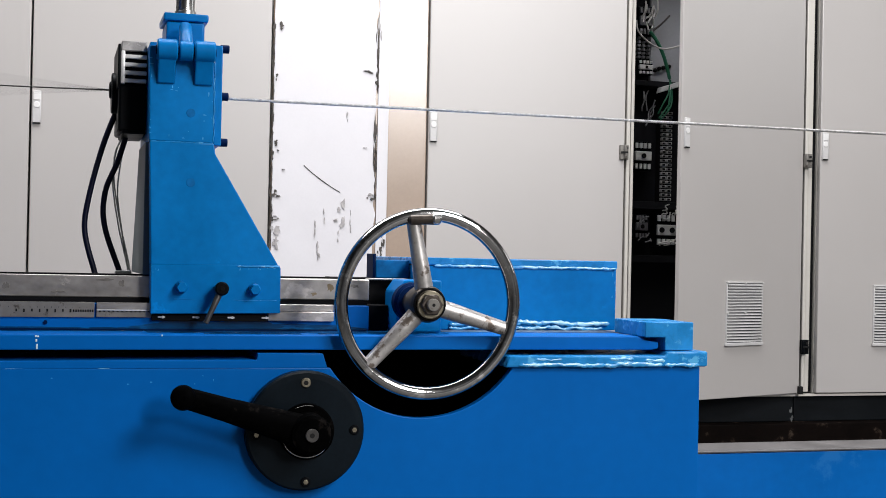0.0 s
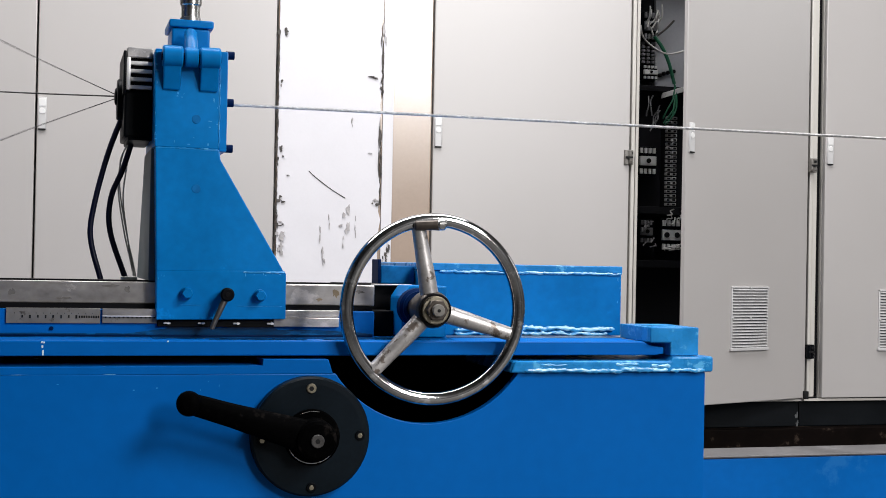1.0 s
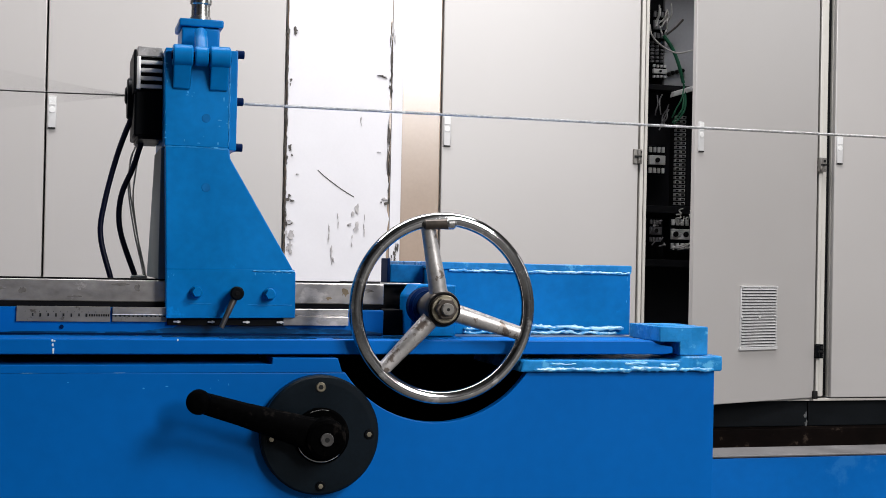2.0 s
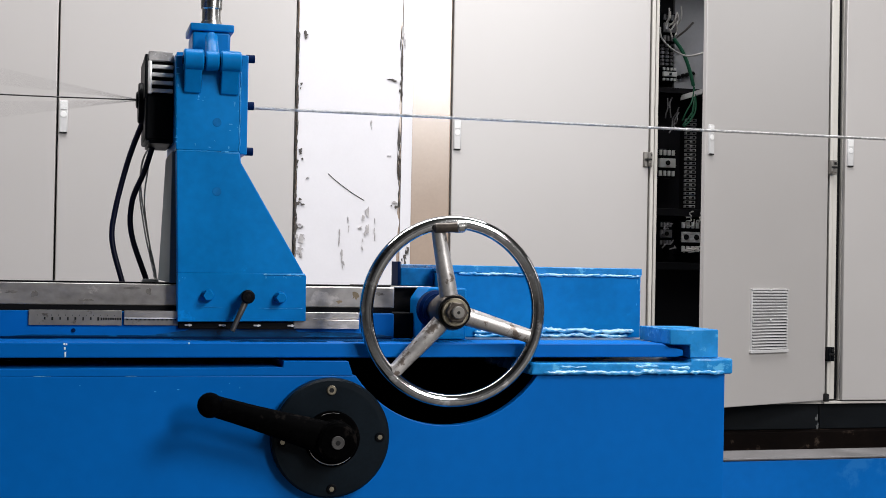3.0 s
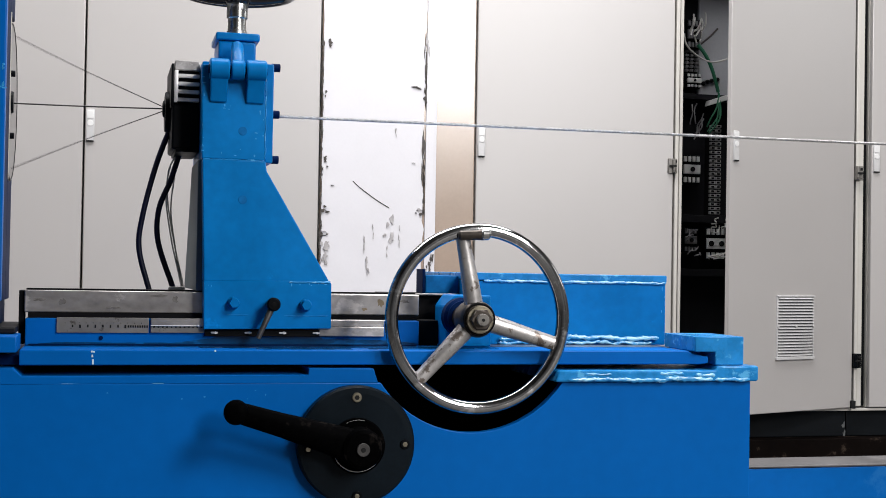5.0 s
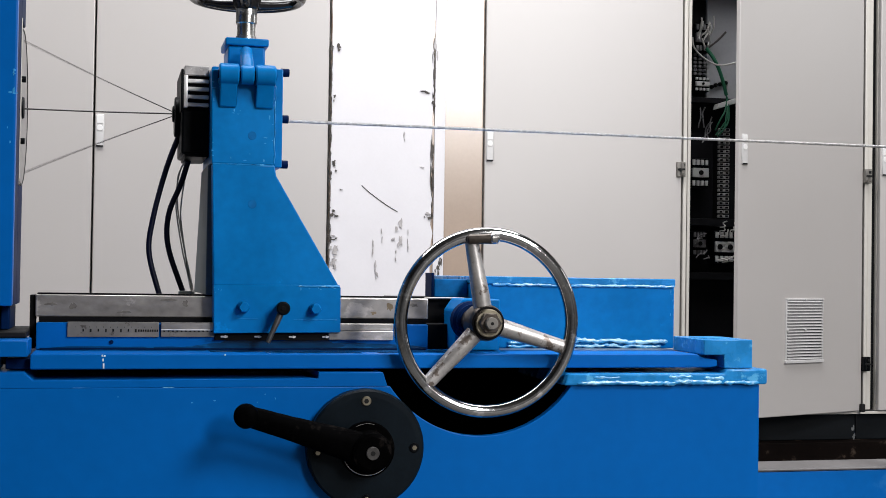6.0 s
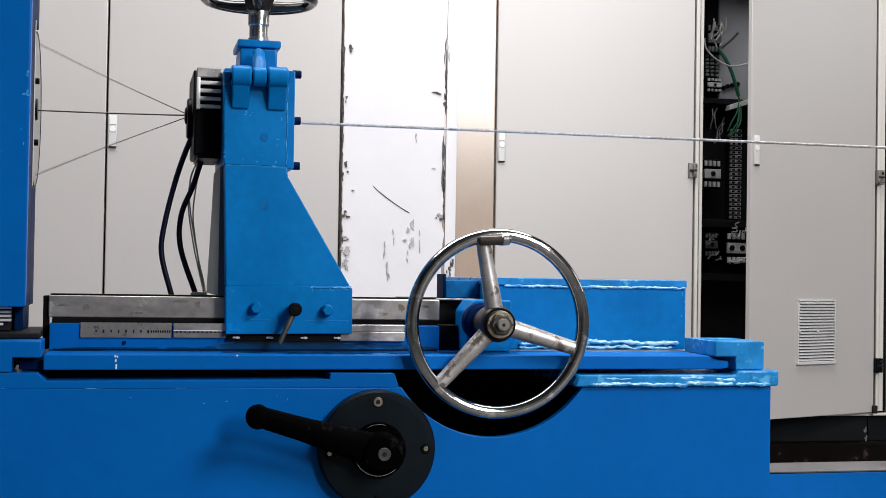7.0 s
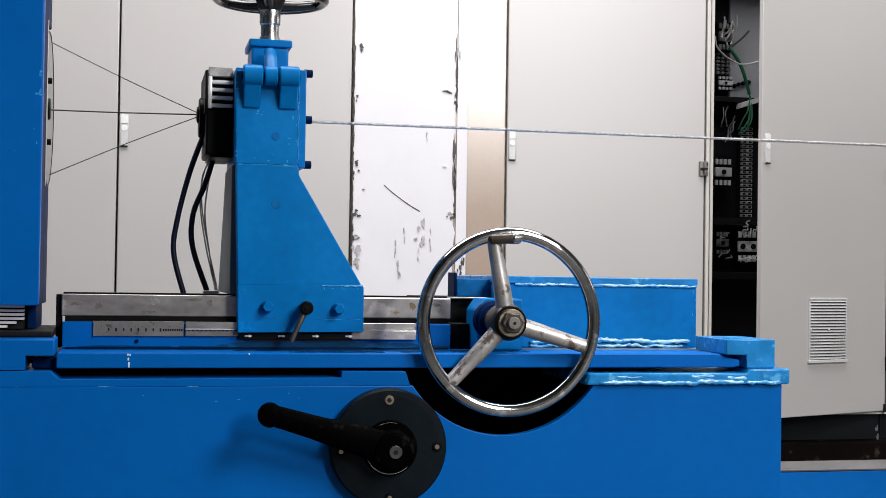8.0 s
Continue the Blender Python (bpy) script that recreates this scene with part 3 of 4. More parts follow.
def wire_tangle(count, x0, x1, z0, z1, r, material, label, upright):
    """A handful of short bent wires between devices."""
    for _ in range(count):
        x, z = wire_rng.uniform(x0, x1), wire_rng.uniform(z0, z1)
        dx, dz = ((0.012, (z1 - z0) * 0.5) if upright else ((x1 - x0) * 0.5, 0.012))
        pts = [(min(max(x + dx * k + wire_rng.uniform(-0.008, 0.008), x0), x1), 4.955 + wire_rng.uniform(-0.012, 0.012), z + dz * k + wire_rng.uniform(-0.008, 0.008)) for k in (-0.9, -0.3, 0.3, 0.9)]
        solo("loose_wire", tube(pts, r, 8, 4), material, label, "wire", "loose wires")


wire_tangle(7, 2.286, 2.350, 1.715, 1.80, 0.0035, PALE_WIRE, "short pale wire bent above the breaker", True)
wire_tangle(5, 2.290, 2.352, 1.33, 1.42, 0.0028, GREY_PLASTIC, "thin grey wire dropping behind the duct", True)
wire_tangle(4, 2.285, 2.345, 0.83, 0.93, 0.0028, GREY_PLASTIC, "thin grey wire in the cabinet's shade", False)
wire_tangle(4, 2.385, 2.478, 0.815, 0.845, 0.0028, PALE_WIRE, "thin pale wire under the double contactor", False)
wire_tangle(5, 2.395, 2.470, 0.94, 0.975, 0.0028, PALE_WIRE, "thin pale wire into the double contactor", True)

# rusty channel under the cabinets, low blue trough in front of them
solo("base_channel", box(-0.9, 5.2, 4.60, 5.22, 0.0, 0.130, 0.004), RUST, "rusty dark channel steel under the cabinets", "steel base")
trough = thing("cable_trough", (3.4, 3.1, 0), "blue painted low trough with a grey steel ledge", "trough")
part("front_plate", box(1.45, 5.2, 3.0, 3.02, 0, 0.273, 0.002), BLUE_DUSTY, trough, "dusty blue front plate")
part("ledge", box(1.45, 5.2, 2.996, 3.13, 0.274, 0.281, 0.003), LEDGE, trough, "worn grey steel ledge")
part("rear_plate", box(1.45, 5.2, 3.10, 3.12, 0, 0.273, 0.002), BED_BLUE, trough)

# ---- the machine bed ----
bed = thing("machine_bed", (-0.05, 2.5, 0), "blue enamelled welded steel machine bed with a round cut-out", "machine bed")
HUB = (0.6025, 0.6725)
CUT = 0.1925
F0 = 2.150
dip = 0.565
a0 = math.asin((dip - HUB[1]) / CUT)
arc = [(HUB[0] + CUT * math.cos(a), HUB[1] + CUT * math.sin(a)) for a in [math.pi - a0 + (math.pi + 2 * a0) * i / 40 for i in range(41)]]
outline = [(-1.2, 0.0), (-1.2, dip)] + arc + [(1.1175, dip), (1.1175, 0.0)]
part("front_wall", prism(outline, F0, F0 + 0.018, 0.0015), BED_BLUE, bed)
part("rear_wall", box(-1.2, 1.1175, 2.86, 2.88, 0, 0.565, 0), BED_BLUE, bed)
part("end_wall", box(1.098, 1.1175, F0 + 0.018, 2.86, 0, 0.565, 0.001), BED_BLUE, bed)
part("end_wall", box(-1.2, -1.18, F0 + 0.018, 2.86, 0, 0.565, 0.001), BED_BLUE, bed)
# lining coloured black so the hollow bed keeps its shade
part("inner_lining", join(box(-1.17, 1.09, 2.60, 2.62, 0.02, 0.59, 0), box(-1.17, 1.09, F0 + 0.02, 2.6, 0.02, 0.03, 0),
                          box(0.30, 0.31, F0 + 0.02, 2.6, 0.03, 0.56, 0), box(0.90, 0.91, F0 + 0.02, 2.6, 0.03, 0.56, 0)), DEEP_BLACK, bed, "inside of the bed, its shade painted black")
# top flanges: low along the slot, raised pads at the ends
lx = HUB[0] - 0.1605
rx = HUB[0] + 0.1555
part("top_flange", prism([(-1.2, 0.565), (-1.2, 0.590), (-0.142, 0.590), (-0.128, 0.5772), (0.3215, 0.5785), (0.3225, 0.5890), (lx - 0.012, 0.5885), (lx - 0.004, 0.565)], F0 - 0.0004, 2.33, 0.001), BED_BLUE, bed)
# light on the rolled flange edge is part of this pale colour
part("top_flange", prism([(rx - 0.012, 0.565), (rx - 0.004, 0.5855), (1.045, 0.5855), (1.049, 0.5930), (1.1295, 0.5930), (1.1295, 0.5655)], F0 - 0.008, 2.42, 0.004), BLUE_SCUFFED_LIT, bed, "flange lumpy and scuffed, its caught light painted pale")
part("end_block", prism([(1.0097, 0.6445), (1.1036, 0.6445), (1.1036, 0.594), (1.0484, 0.594), (1.0484, 0.6173), (1.0097, 0.6173)], F0, 2.285, 0.002), BLUE_SCUFFED_LIT, bed)
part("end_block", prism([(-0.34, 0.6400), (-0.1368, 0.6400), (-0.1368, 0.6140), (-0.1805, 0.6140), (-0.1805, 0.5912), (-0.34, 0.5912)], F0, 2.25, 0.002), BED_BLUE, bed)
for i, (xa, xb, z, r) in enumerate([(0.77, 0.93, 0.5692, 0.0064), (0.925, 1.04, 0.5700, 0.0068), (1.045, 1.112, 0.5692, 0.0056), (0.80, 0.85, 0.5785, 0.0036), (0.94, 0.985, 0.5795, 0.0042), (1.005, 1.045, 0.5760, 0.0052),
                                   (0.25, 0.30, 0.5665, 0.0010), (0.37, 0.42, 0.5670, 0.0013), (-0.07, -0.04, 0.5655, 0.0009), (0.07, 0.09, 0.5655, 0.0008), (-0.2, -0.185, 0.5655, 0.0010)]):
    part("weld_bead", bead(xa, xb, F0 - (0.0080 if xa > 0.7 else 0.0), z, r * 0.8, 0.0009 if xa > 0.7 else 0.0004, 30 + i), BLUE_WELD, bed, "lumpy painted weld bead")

# ---- the slide that rides on the bed ----
slide = thing("slide", (0.4, 2.4, 0.593), "blue enamelled slide plate with a welded box and steel rails", "machine slide")
S0 = 2.160
part("slide_plate", prism([(-0.1335, 0.5935), (-0.1335, 0.6175), (-0.130, 0.6180), (1.000, 0.6185), (1.012, 0.6120), (1.040, 0.6080), (1.040, 0.5970), (1.026, 0.5945)], S0, 2.76, 0.002), BED_BLUE, slide)
part("bare_strip", box(0.668, 1.012, 2.262, 2.328, 0.6186, 0.6193, 0), OILED_STRIP, slide, "oil-darkened bare steel strip")
oil_rng = random.Random(33)
OIL = mat("oil_film_on_blue", (0.001, 0.038, 0.115), 0.16, vary=0.6, scale=26, fine=90, bump=0.1, stretch=(0.3, 1, 1), spec=0.5, wear=(0.002, 0.11, 0.33), wear_at=0.56, wear_scale=26)
for xa, xb, ya, yb in ((0.150, 0.575, 2.205, 2.2685), (0.24, 0.40, 2.178, 2.203), (0.43, 0.56, 2.185, 2.204), (0.585, 0.665, 2.20, 2.244), (-0.12, 0.146, 2.250, 2.2685)):
    n = 24
    near = [(xa + (xb - xa) * i / n, ya + oil_rng.uniform(0, 0.35) * (yb - ya)) for i in range(n + 1)]
    bm = bmesh.new()
    low = [bm.verts.new((x, y, 0.6186)) for x, y in near + [(xb, yb), (xa, yb)]]
    top = bmesh.ops.extrude_face_region(bm, geom=[bm.faces.new(low)])["geom"]
    bmesh.ops.translate(bm, verts=[g for g in top if isinstance(g, bmesh.types.BMVert)], vec=(0, 0, 0.0005))
    part("oil_film", bm, OIL, slide, "dark oily film on the slide plate")
for xa, xb, za, zb in ((0.10, 0.533, 0.6218, 0.6330), (0.155, 0.38, 0.6218, 0.6385), (-0.11, 0.12, 0.6216, 0.6245)):
    n = 26
    phase = oil_rng.uniform(0, 6)
    crest = [(xa + (xb - xa) * i / n, za + (zb - za) * (0.82 + 0.10 * math.sin(phase + 9 * i / n) + 0.06 * math.sin(phase + 23 * i / n)) * min(1, (i + 0.5) / 4, (n - i + 0.5) / 4)) for i in range(n + 1)]
    part("oil_streak", prism(crest + [(xb, za), (xa, za)], 2.2690 - (0.0004 if 0 < xa - 0.1 else 0) + 0.0002 * (xa < 0), 2.2702, 0), OIL, slide, "dark streaks low on the rail base")
part("tongue", box(-0.172, -0.1345, S0 + 0.02, 2.70, 0.5925, 0.6095, 0.002), BLUE_DARK, slide)
part("base", box(-0.1315, 0.5345, 2.27, 2.70, 0.6185, 0.6635, 0.002), BED_BLUE, slide, "blue rail base")
# black filler where the gap past the rail base lies in shade
part("base_end", box(0.5350, 0.5770, 2.30, 2.364, 0.6190, 0.6640, 0.002), DEEP_BLACK, slide, "black block for the shade beyond the rail base")
part("seam", box(-0.125, 0.53, 2.2655, 2.2695, 0.6187, 0.6215, 0.0008), BLUE_DARK, slide)
for x, z, h in ((-0.0235, 0.6155, 0.0016), (-0.0200, 0.6150, 0.0013), (-0.0225, 0.6085, 0.0022), (-0.0215, 0.5990, 0.0042), (0.1700, 0.6170, 0.0014)):
    part("paint_fleck", box(x - 0.0013, x + 0.0013, S0 - 0.0006, S0 + 0.0004, z - h, z + h, 0.0003), WHITE_PAINT, slide, "pale paint fleck")
# slot under the rail, its shade put into the black
part("undercut", box(-0.128, 0.534, 2.285, 2.69, 0.6637, 0.6722, 0), DEEP_BLACK, slide)
for y in (2.288,):
    part("guide_rail", box(-0.1345, 0.5385, y, y + 0.055, 0.6724, 0.7095, 0.0022, 3), STEEL, slide, "ground steel guide rail, oil stained")
stain_rng = random.Random(8)
for k, (x, z, w, h, material) in enumerate(((0.468, 0.695, 0.012, 0.009, STAIN), (0.492, 0.688, 0.009, 0.010, STAIN), (0.440, 0.683, 0.007, 0.004, STAIN), (0.512, 0.697, 0.010, 0.005, STAIN_DARK),
                                            (-0.075, 0.690, 0.007, 0.008, STAIN_DARK), (-0.110, 0.694, 0.012, 0.003, STAIN_DARK), (0.085, 0.702, 0.016, 0.003, STAIN_DARK), (0.112, 0.697, 0.006, 0.006, STAIN_DARK), (0.01, 0.681, 0.014, 0.002, STAIN_DARK))):
    pts = [(x + w * stain_rng.uniform(0.35, 1.1) * math.cos(2 * math.pi * i / 14), z + h * stain_rng.uniform(0.35, 1.1) * math.sin(2 * math.pi * i / 14)) for i in range(14)]
    part("stain", prism(pts, 2.2878 - 0.0001 * k, 2.2884, 0), material, slide, "oily brown stain on the rail" if material is STAIN else "dark smear on the rail")
part("rail_wiper", box(-0.133, 0.537, 2.312, 2.341, 0.7096, 0.7122, 0.0006), DEEP_BLACK, slide, "thin black strip on the rail")
# black block for the shade in the gap beside the rail end
part("rail_stop", box(-0.1435, -0.1348, 2.296, 2.341, 0.6190, 0.7085, 0.0005), DEEP_BLACK, slide)
part("thin_strip", box(0.5, 0.622, 2.345, 2.36, 0.7080, 0.7110, 0.0006), STEEL, slide, "bright thin steel strip")
rule = part("scale_rule", box(-0.0815, 0.0672, 2.2665, 2.2695, 0.6400, 0.6652, 0.0005), RULE, slide, "etched steel scale rule")
for i in range(8):
    x = -0.056 + 0.0122 * i
    part("numeral_bar", box(x - 0.0012 - 0.0006 * (i % 3 == 1), x + 0.0012, 2.2660, 2.2664, 0.6490 - 0.001 * (i % 2), 0.6535, 0), INK, rule, smooth=False)
for i in range(9):
    x = 0.0385 - 0.0042 + 0.0038 * i
    part("numeral_bar", box(x - 0.0012, x + 0.0011, 2.2660, 2.2664, 0.6490, 0.6528, 0), DEEP_BLACK, rule, smooth=False)
for i in range(12):
    x = -0.068 + 0.0112 * i
    part("graduation", box(x - 0.0003, x + 0.0003, 2.2660, 2.2664, 0.6555, 0.6575, 0), INK, rule, smooth=False)
strip = part("clamp_strip", box(0.0705, 0.47, 2.2630, 2.2695, 0.6530, 0.6650, 0.0012), STEEL, slide, "bright steel clamp strip")
# pale bar put in for the highlight along the strip's lower edge
part("bright_edge", box(0.0705, 0.156, 2.2622, 2.2692, 0.6518, 0.6534, 0.0003), PLASTIC, slide, "highlight on the clamp strip's edge, set as a pale bar")
part("lower_strip", box(0.0705, 0.16, 2.2655, 2.2695, 0.6405, 0.6525, 0.0008), RULE, slide)
for i in range(12):
    x = 0.076 + 0.0072 * i
    part("graduation", box(x - 0.0014, x + 0.0014, 2.2650, 2.2654, 0.6490, 0.6518, 0), INK, strip, smooth=False)
part("lower_strip", box(0.355, 0.47, 2.2600, 2.2695, 0.6360, 0.6525, 0.0015), STEEL, slide, "bright steel strip with a dark edge")
# welded box
part("box_body", box(0.640, 1.0325, 2.333, 2.70, 0.6190, 0.7365, 0.002), BLUE, slide, "blue welded box")
part("box_cover", box(0.640, 1.0335, 2.330, 2.71, 0.7375, 0.7510, 0.002), BLUE_SCUFFED_LIT, slide, "blue box cover plate")
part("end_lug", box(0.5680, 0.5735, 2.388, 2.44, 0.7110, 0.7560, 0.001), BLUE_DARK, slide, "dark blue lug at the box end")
part("box_rear", box(0.574, 0.638, 2.39, 2.44, 0.7110, 0.7445, 0.002), BLUE_DULL, slide, "dull blue end of the box")
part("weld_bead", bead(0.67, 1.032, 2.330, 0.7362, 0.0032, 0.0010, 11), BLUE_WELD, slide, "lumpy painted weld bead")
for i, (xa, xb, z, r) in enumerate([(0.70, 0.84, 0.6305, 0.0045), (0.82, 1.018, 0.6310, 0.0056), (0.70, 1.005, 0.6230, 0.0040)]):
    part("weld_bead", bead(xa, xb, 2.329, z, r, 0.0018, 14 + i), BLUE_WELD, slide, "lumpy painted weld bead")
# black plate painted in for the shade between rail and bearing block
part("gap_shadow_plate", box(0.541, 0.637, 2.365, 2.70, 0.6190, 0.7075, 0), DEEP_BLACK, slide, "black plate for the shade in the gap")
part("bearing_block", prism([(0.578, 0.6195), (0.578, 0.690), (0.592, 0.7105), (0.66, 0.7105), (0.66, 0.6195)], 2.245, 2.331, 0.003), BLUE, slide, "blue bearing block")
part("bearing_boss", lathe((HUB[0], 2.246, HUB[1]), (HUB[0], 2.19, HUB[1]), [(0, 0.034), (0.02, 0.034), (0.024, 0.029), (0.03, 0.029)]), BLUE_DARK, slide)
part("oil_plug", rod((-0.0100, 2.2695, 0.6315), (-0.0100, 2.2675, 0.6315), 0.0034, 12), BLUE_DARK, slide)

# ---- the hand wheel of the slide ----
WY = 2.140
wheel = thing("hand_wheel", (HUB[0], 2.22, HUB[1]), "worn chrome three-spoke hand wheel on the slide's shaft", "hand wheel")
C = Vector((HUB[0], WY, HUB[1]))
RIM = Vector((0.6065, WY, 0.6730))
part("rim", torus(RIM, (0, 1, 0), 0.1502, 0.0114, 120, 20), CHROME, wheel, "chromed rim, bright spots for scuffs and highlight")
part("hub", lathe((HUB[0], 2.225, HUB[1]), (HUB[0], 2.118, HUB[1]), [(0, 0.022), (0.05, 0.022), (0.055, 0.031), (0.095, 0.031), (0.100, 0.029), (0.1065, 0.024)], 40), HUB_DARK, wheel, "oil-darkened cast hub")
part("hub_groove", torus((HUB[0], 2.1195, HUB[1]), (0, 1, 0), 0.0262, 0.0020, 40, 8), DEEP_BLACK, wheel)
part("washer", lathe((HUB[0], 2.119, HUB[1]), (HUB[0], 2.113, HUB[1]), [(0, 0.0235), (0.005, 0.0235), (0.006, 0.022)], 36), BRASS, wheel, "brass washer")
part("nut", hexhead((HUB[0], 2.114, HUB[1]), (HUB[0], 2.103, HUB[1]), 0.0190), HUB_DARK, wheel, "oil-darkened hexagon nut")
part("shaft", rod((HUB[0], 2.25, HUB[1]), (HUB[0], 2.094, HUB[1]), 0.0105, 20), RULE, wheel, "dark steel shaft end")
part("shaft_dimple", rod((HUB[0], 2.0945, HUB[1]), (HUB[0], 2.0935, HUB[1]), 0.0028, 12), INK, wheel)
for deg in (100.5, 343.8, 226.0):
    d = Vector((math.cos(radians(deg)), 0, math.sin(radians(deg))))
    part("spoke", tube([C + d * 0.024 + Vector((0, 0.0, 0)), C + d * 0.06 + Vector((0, -0.001, 0)), C + d * 0.10 + Vector((0, 0, 0)), C + d * 0.143], 0.013, 16, 6, [0.0158, 0.0148, 0.0130, 0.0118]), CAST, wheel, "cast aluminium spoke")
part("folding_grip", lathe(C + Vector((-0.036, -0.010, 0.140)), C + Vector((0.013, -0.016, 0.1425)), [(0, 0.006), (0.003, 0.0085), (0.03, 0.0085), (0.042, 0.0095), (0.047, 0.009), (0.05, 0.005)], 20), HUB_DARK, wheel, "folded dark metal grip")
part("grip_end", lathe(C + Vector((0.002, -0.0165, 0.1422)), C + Vector((0.019, -0.0175, 0.1432)), [(0, 0.0075), (0.003, 0.0098), (0.012, 0.0098), (0.016, 0.006)], 18), SPINDLE, wheel, "bright worn grip end")

# ---- the crank on the bed's front ----
crank = thing("crank_handle", (0.3995, F0, 0.4645), "black oxide crank with round flange on the bed", "crank")
K = Vector((0.3995, F0, 0.4647))
part("flange", lathe(K, K + Vector((0, -0.024, 0)), [(0, 0.0975), (0.020, 0.0975), (0.0235, 0.094), (0.024, 0.085)], 72), FLANGE, crank, "bluish black round flange")
for deg in (91, 2, 271, 182):
    p = K + Vector((0.0805 * math.cos(radians(deg)), -0.024, 0.0805 * math.sin(radians(deg)) - 0.002))
    s = part("screw", lathe(p, p + Vector((0, -0.0025, 0)), [(0, 0.0082), (0.0015, 0.0082), (0.0025, 0.007)], 20), BLACK if deg != 91 else BRASS, crank, "socket head screw")
    part("socket", hexhead(p + Vector((0, -0.0024, 0)), p + Vector((0, -0.0030, 0)), 0.0042), INK if deg == 91 else BRASS, s)
part("collar", lathe(K + Vector((0, -0.024, 0)), K + Vector((0, -0.034, 0)), [(0, 0.0455), (0.008, 0.0455), (0.010, 0.043)], 48), GRIMY, crank)
for a0, a1, rr, thick in ((205, 318, 0.0415, 0.0010), (75, 118, 0.0425, 0.0006)):
    arc_pts = [K + Vector((rr * math.cos(radians(a)), -0.0344, rr * math.sin(radians(a)))) for a in np.linspace(a0, a1, 12)]
    part("bright_edge", tube(arc_pts, thick, 8, 3, [thick * (0.3 if i in (0, 11) else 1) for i in range(12)]), SPINDLE, crank, "bright arc on the collar's edge")
hubk = K + Vector((0.0, -0.034, 0))
part("crank_hub", lathe(hubk, hubk + Vector((0, -0.044, 0)), [(0, 0.0330), (0.036, 0.0330), (0.0415, 0.0310), (0.044, 0.026)], 44), GRIMY, crank)
part("centre_screw", rod(hubk + Vector((0, -0.0435, 0)), hubk + Vector((0, -0.048, 0)), 0.0108, 24), LEVER, crank, "worn steel centre screw")
part("screw_dimple", rod(hubk + Vector((0, -0.0475, 0)), hubk + Vector((0, -0.0485, 0)), 0.004, 12), INK, crank)
tip = Vector((0.1960, 2.078, 0.5265))
st = hubk + Vector((0, -0.020, 0))
armdir = tip - st
arm = tube([st, st + armdir * 0.3, st + armdir * 0.65, st + armdir * 0.97], 0.02, 24, 6, [0.0285, 0.0240, 0.0190, 0.0166])
for v in arm.verts:
    v.co.y = st.y + (v.co.y - st.y) * 0.62
part("arm", arm, GRIMY, crank, "tapered black crank arm")
part("grip", lathe(tip + Vector((0.006, 0.014, -0.002)), tip + Vector((-0.003, -0.018, 0.001)), [(0, 0.013), (0.005, 0.0185), (0.018, 0.0200), (0.027, 0.0180), (0.032, 0.0125), (0.0335, 0.006)], 28), GRIMY, crank, "rounded black grip")

# ---- the die stand on the rails ----
stand = thing("die_stand", (0.26, 2.45, 0.71), "blue enamelled tapered die stand clamped on the rails", "machine stand")
part("foot_plate", prism([(0.1575, 0.6475), (0.1560, 0.7270), (0.1565, 0.7300), (0.3700, 0.7320), (0.3735, 0.7270), (0.3742, 0.6500)], 2.250, 2.286, 0.0012), BLUE, stand, "blue foot plate")
part("web_plate", prism([(0.1557, 0.7290), (0.1500, 0.9350), (0.2560, 0.9350), (0.2585, 0.9180), (0.3690, 0.7325), (0.3690, 0.7290)], 2.2512, 2.2852, 0.002), BLUE, stand, "blue tapered web plate")
part("head_plate", prism([(0.1490, 0.9360), (0.1460, 1.0950), (0.2540, 1.1000), (0.2550, 0.9360)], 2.252, 2.285, 0.002), BLUE, stand, "blue head plate")
part("head_body", box(0.149, 0.2535, 2.286, 2.49, 0.937, 1.094, 0.002), BLUE, stand)
part("side_cheek", box(0.2555, 0.2690, 2.262, 2.50, 0.9330, 1.1030, 0.002), BLUE, stand, "blue bolted cheek plate")
part("left_gusset", side_prism([(2.288, 0.712), (2.288, 0.936), (2.46, 0.936), (2.62, 0.712)], 0.1450, 0.1600, 0.0015), BLUE_GREY, stand, "grey-blue rear gusset")
part("right_gusset", side_prism([(2.288, 0.712), (2.288, 0.930), (2.47, 0.930), (2.70, 0.712)], 0.222, 0.236, 0.0015), BLUE, stand)
part("saddle", box(0.158, 0.3735, 2.287, 2.72, 0.7105, 0.7310, 0.002), BLUE, stand)
# shade under the foot, put in as a black strip
part("keeper", box(0.160, 0.372, 2.262, 2.283, 0.6355, 0.6470, 0.001), DEEP_BLACK, stand, "black strip for the shade under the foot")
# pale bars stand for the slits where light comes through
for i, x in enumerate((0.176, 0.233, 0.292, 0.350)):
    part("keeper_screw", join(box(x - 0.0062, x + 0.0062, 2.2590, 2.2625, 0.6400, 0.6432, 0.0012), rod((x + 0.002, 2.2625, 0.6416), (x + 0.002, 2.2580, 0.6416), 0.0024, 10)), PLASTIC, stand, "pale bar for a slit of light under the foot")
part("weld_bead", bead(0.158, 0.372, 2.2525, 0.7300, 0.0022, 0.0006, 71), BLUE, stand)
for x0, x1, z, seed in ((0.195, 0.232, 0.6725, 81), (0.292, 0.368, 0.6715, 82)):
    part("paint_seam", bead(x0, x1, 2.2496, z, 0.0008, 0.0002, seed), BLUE_SCUFFED_LIT, stand, "pale seam in the paint")
part("weld_bead", bead(0.30, 0.371, 2.2490, 0.7290, 0.0018, 0.0006, 75), BLUE_WELD, stand)
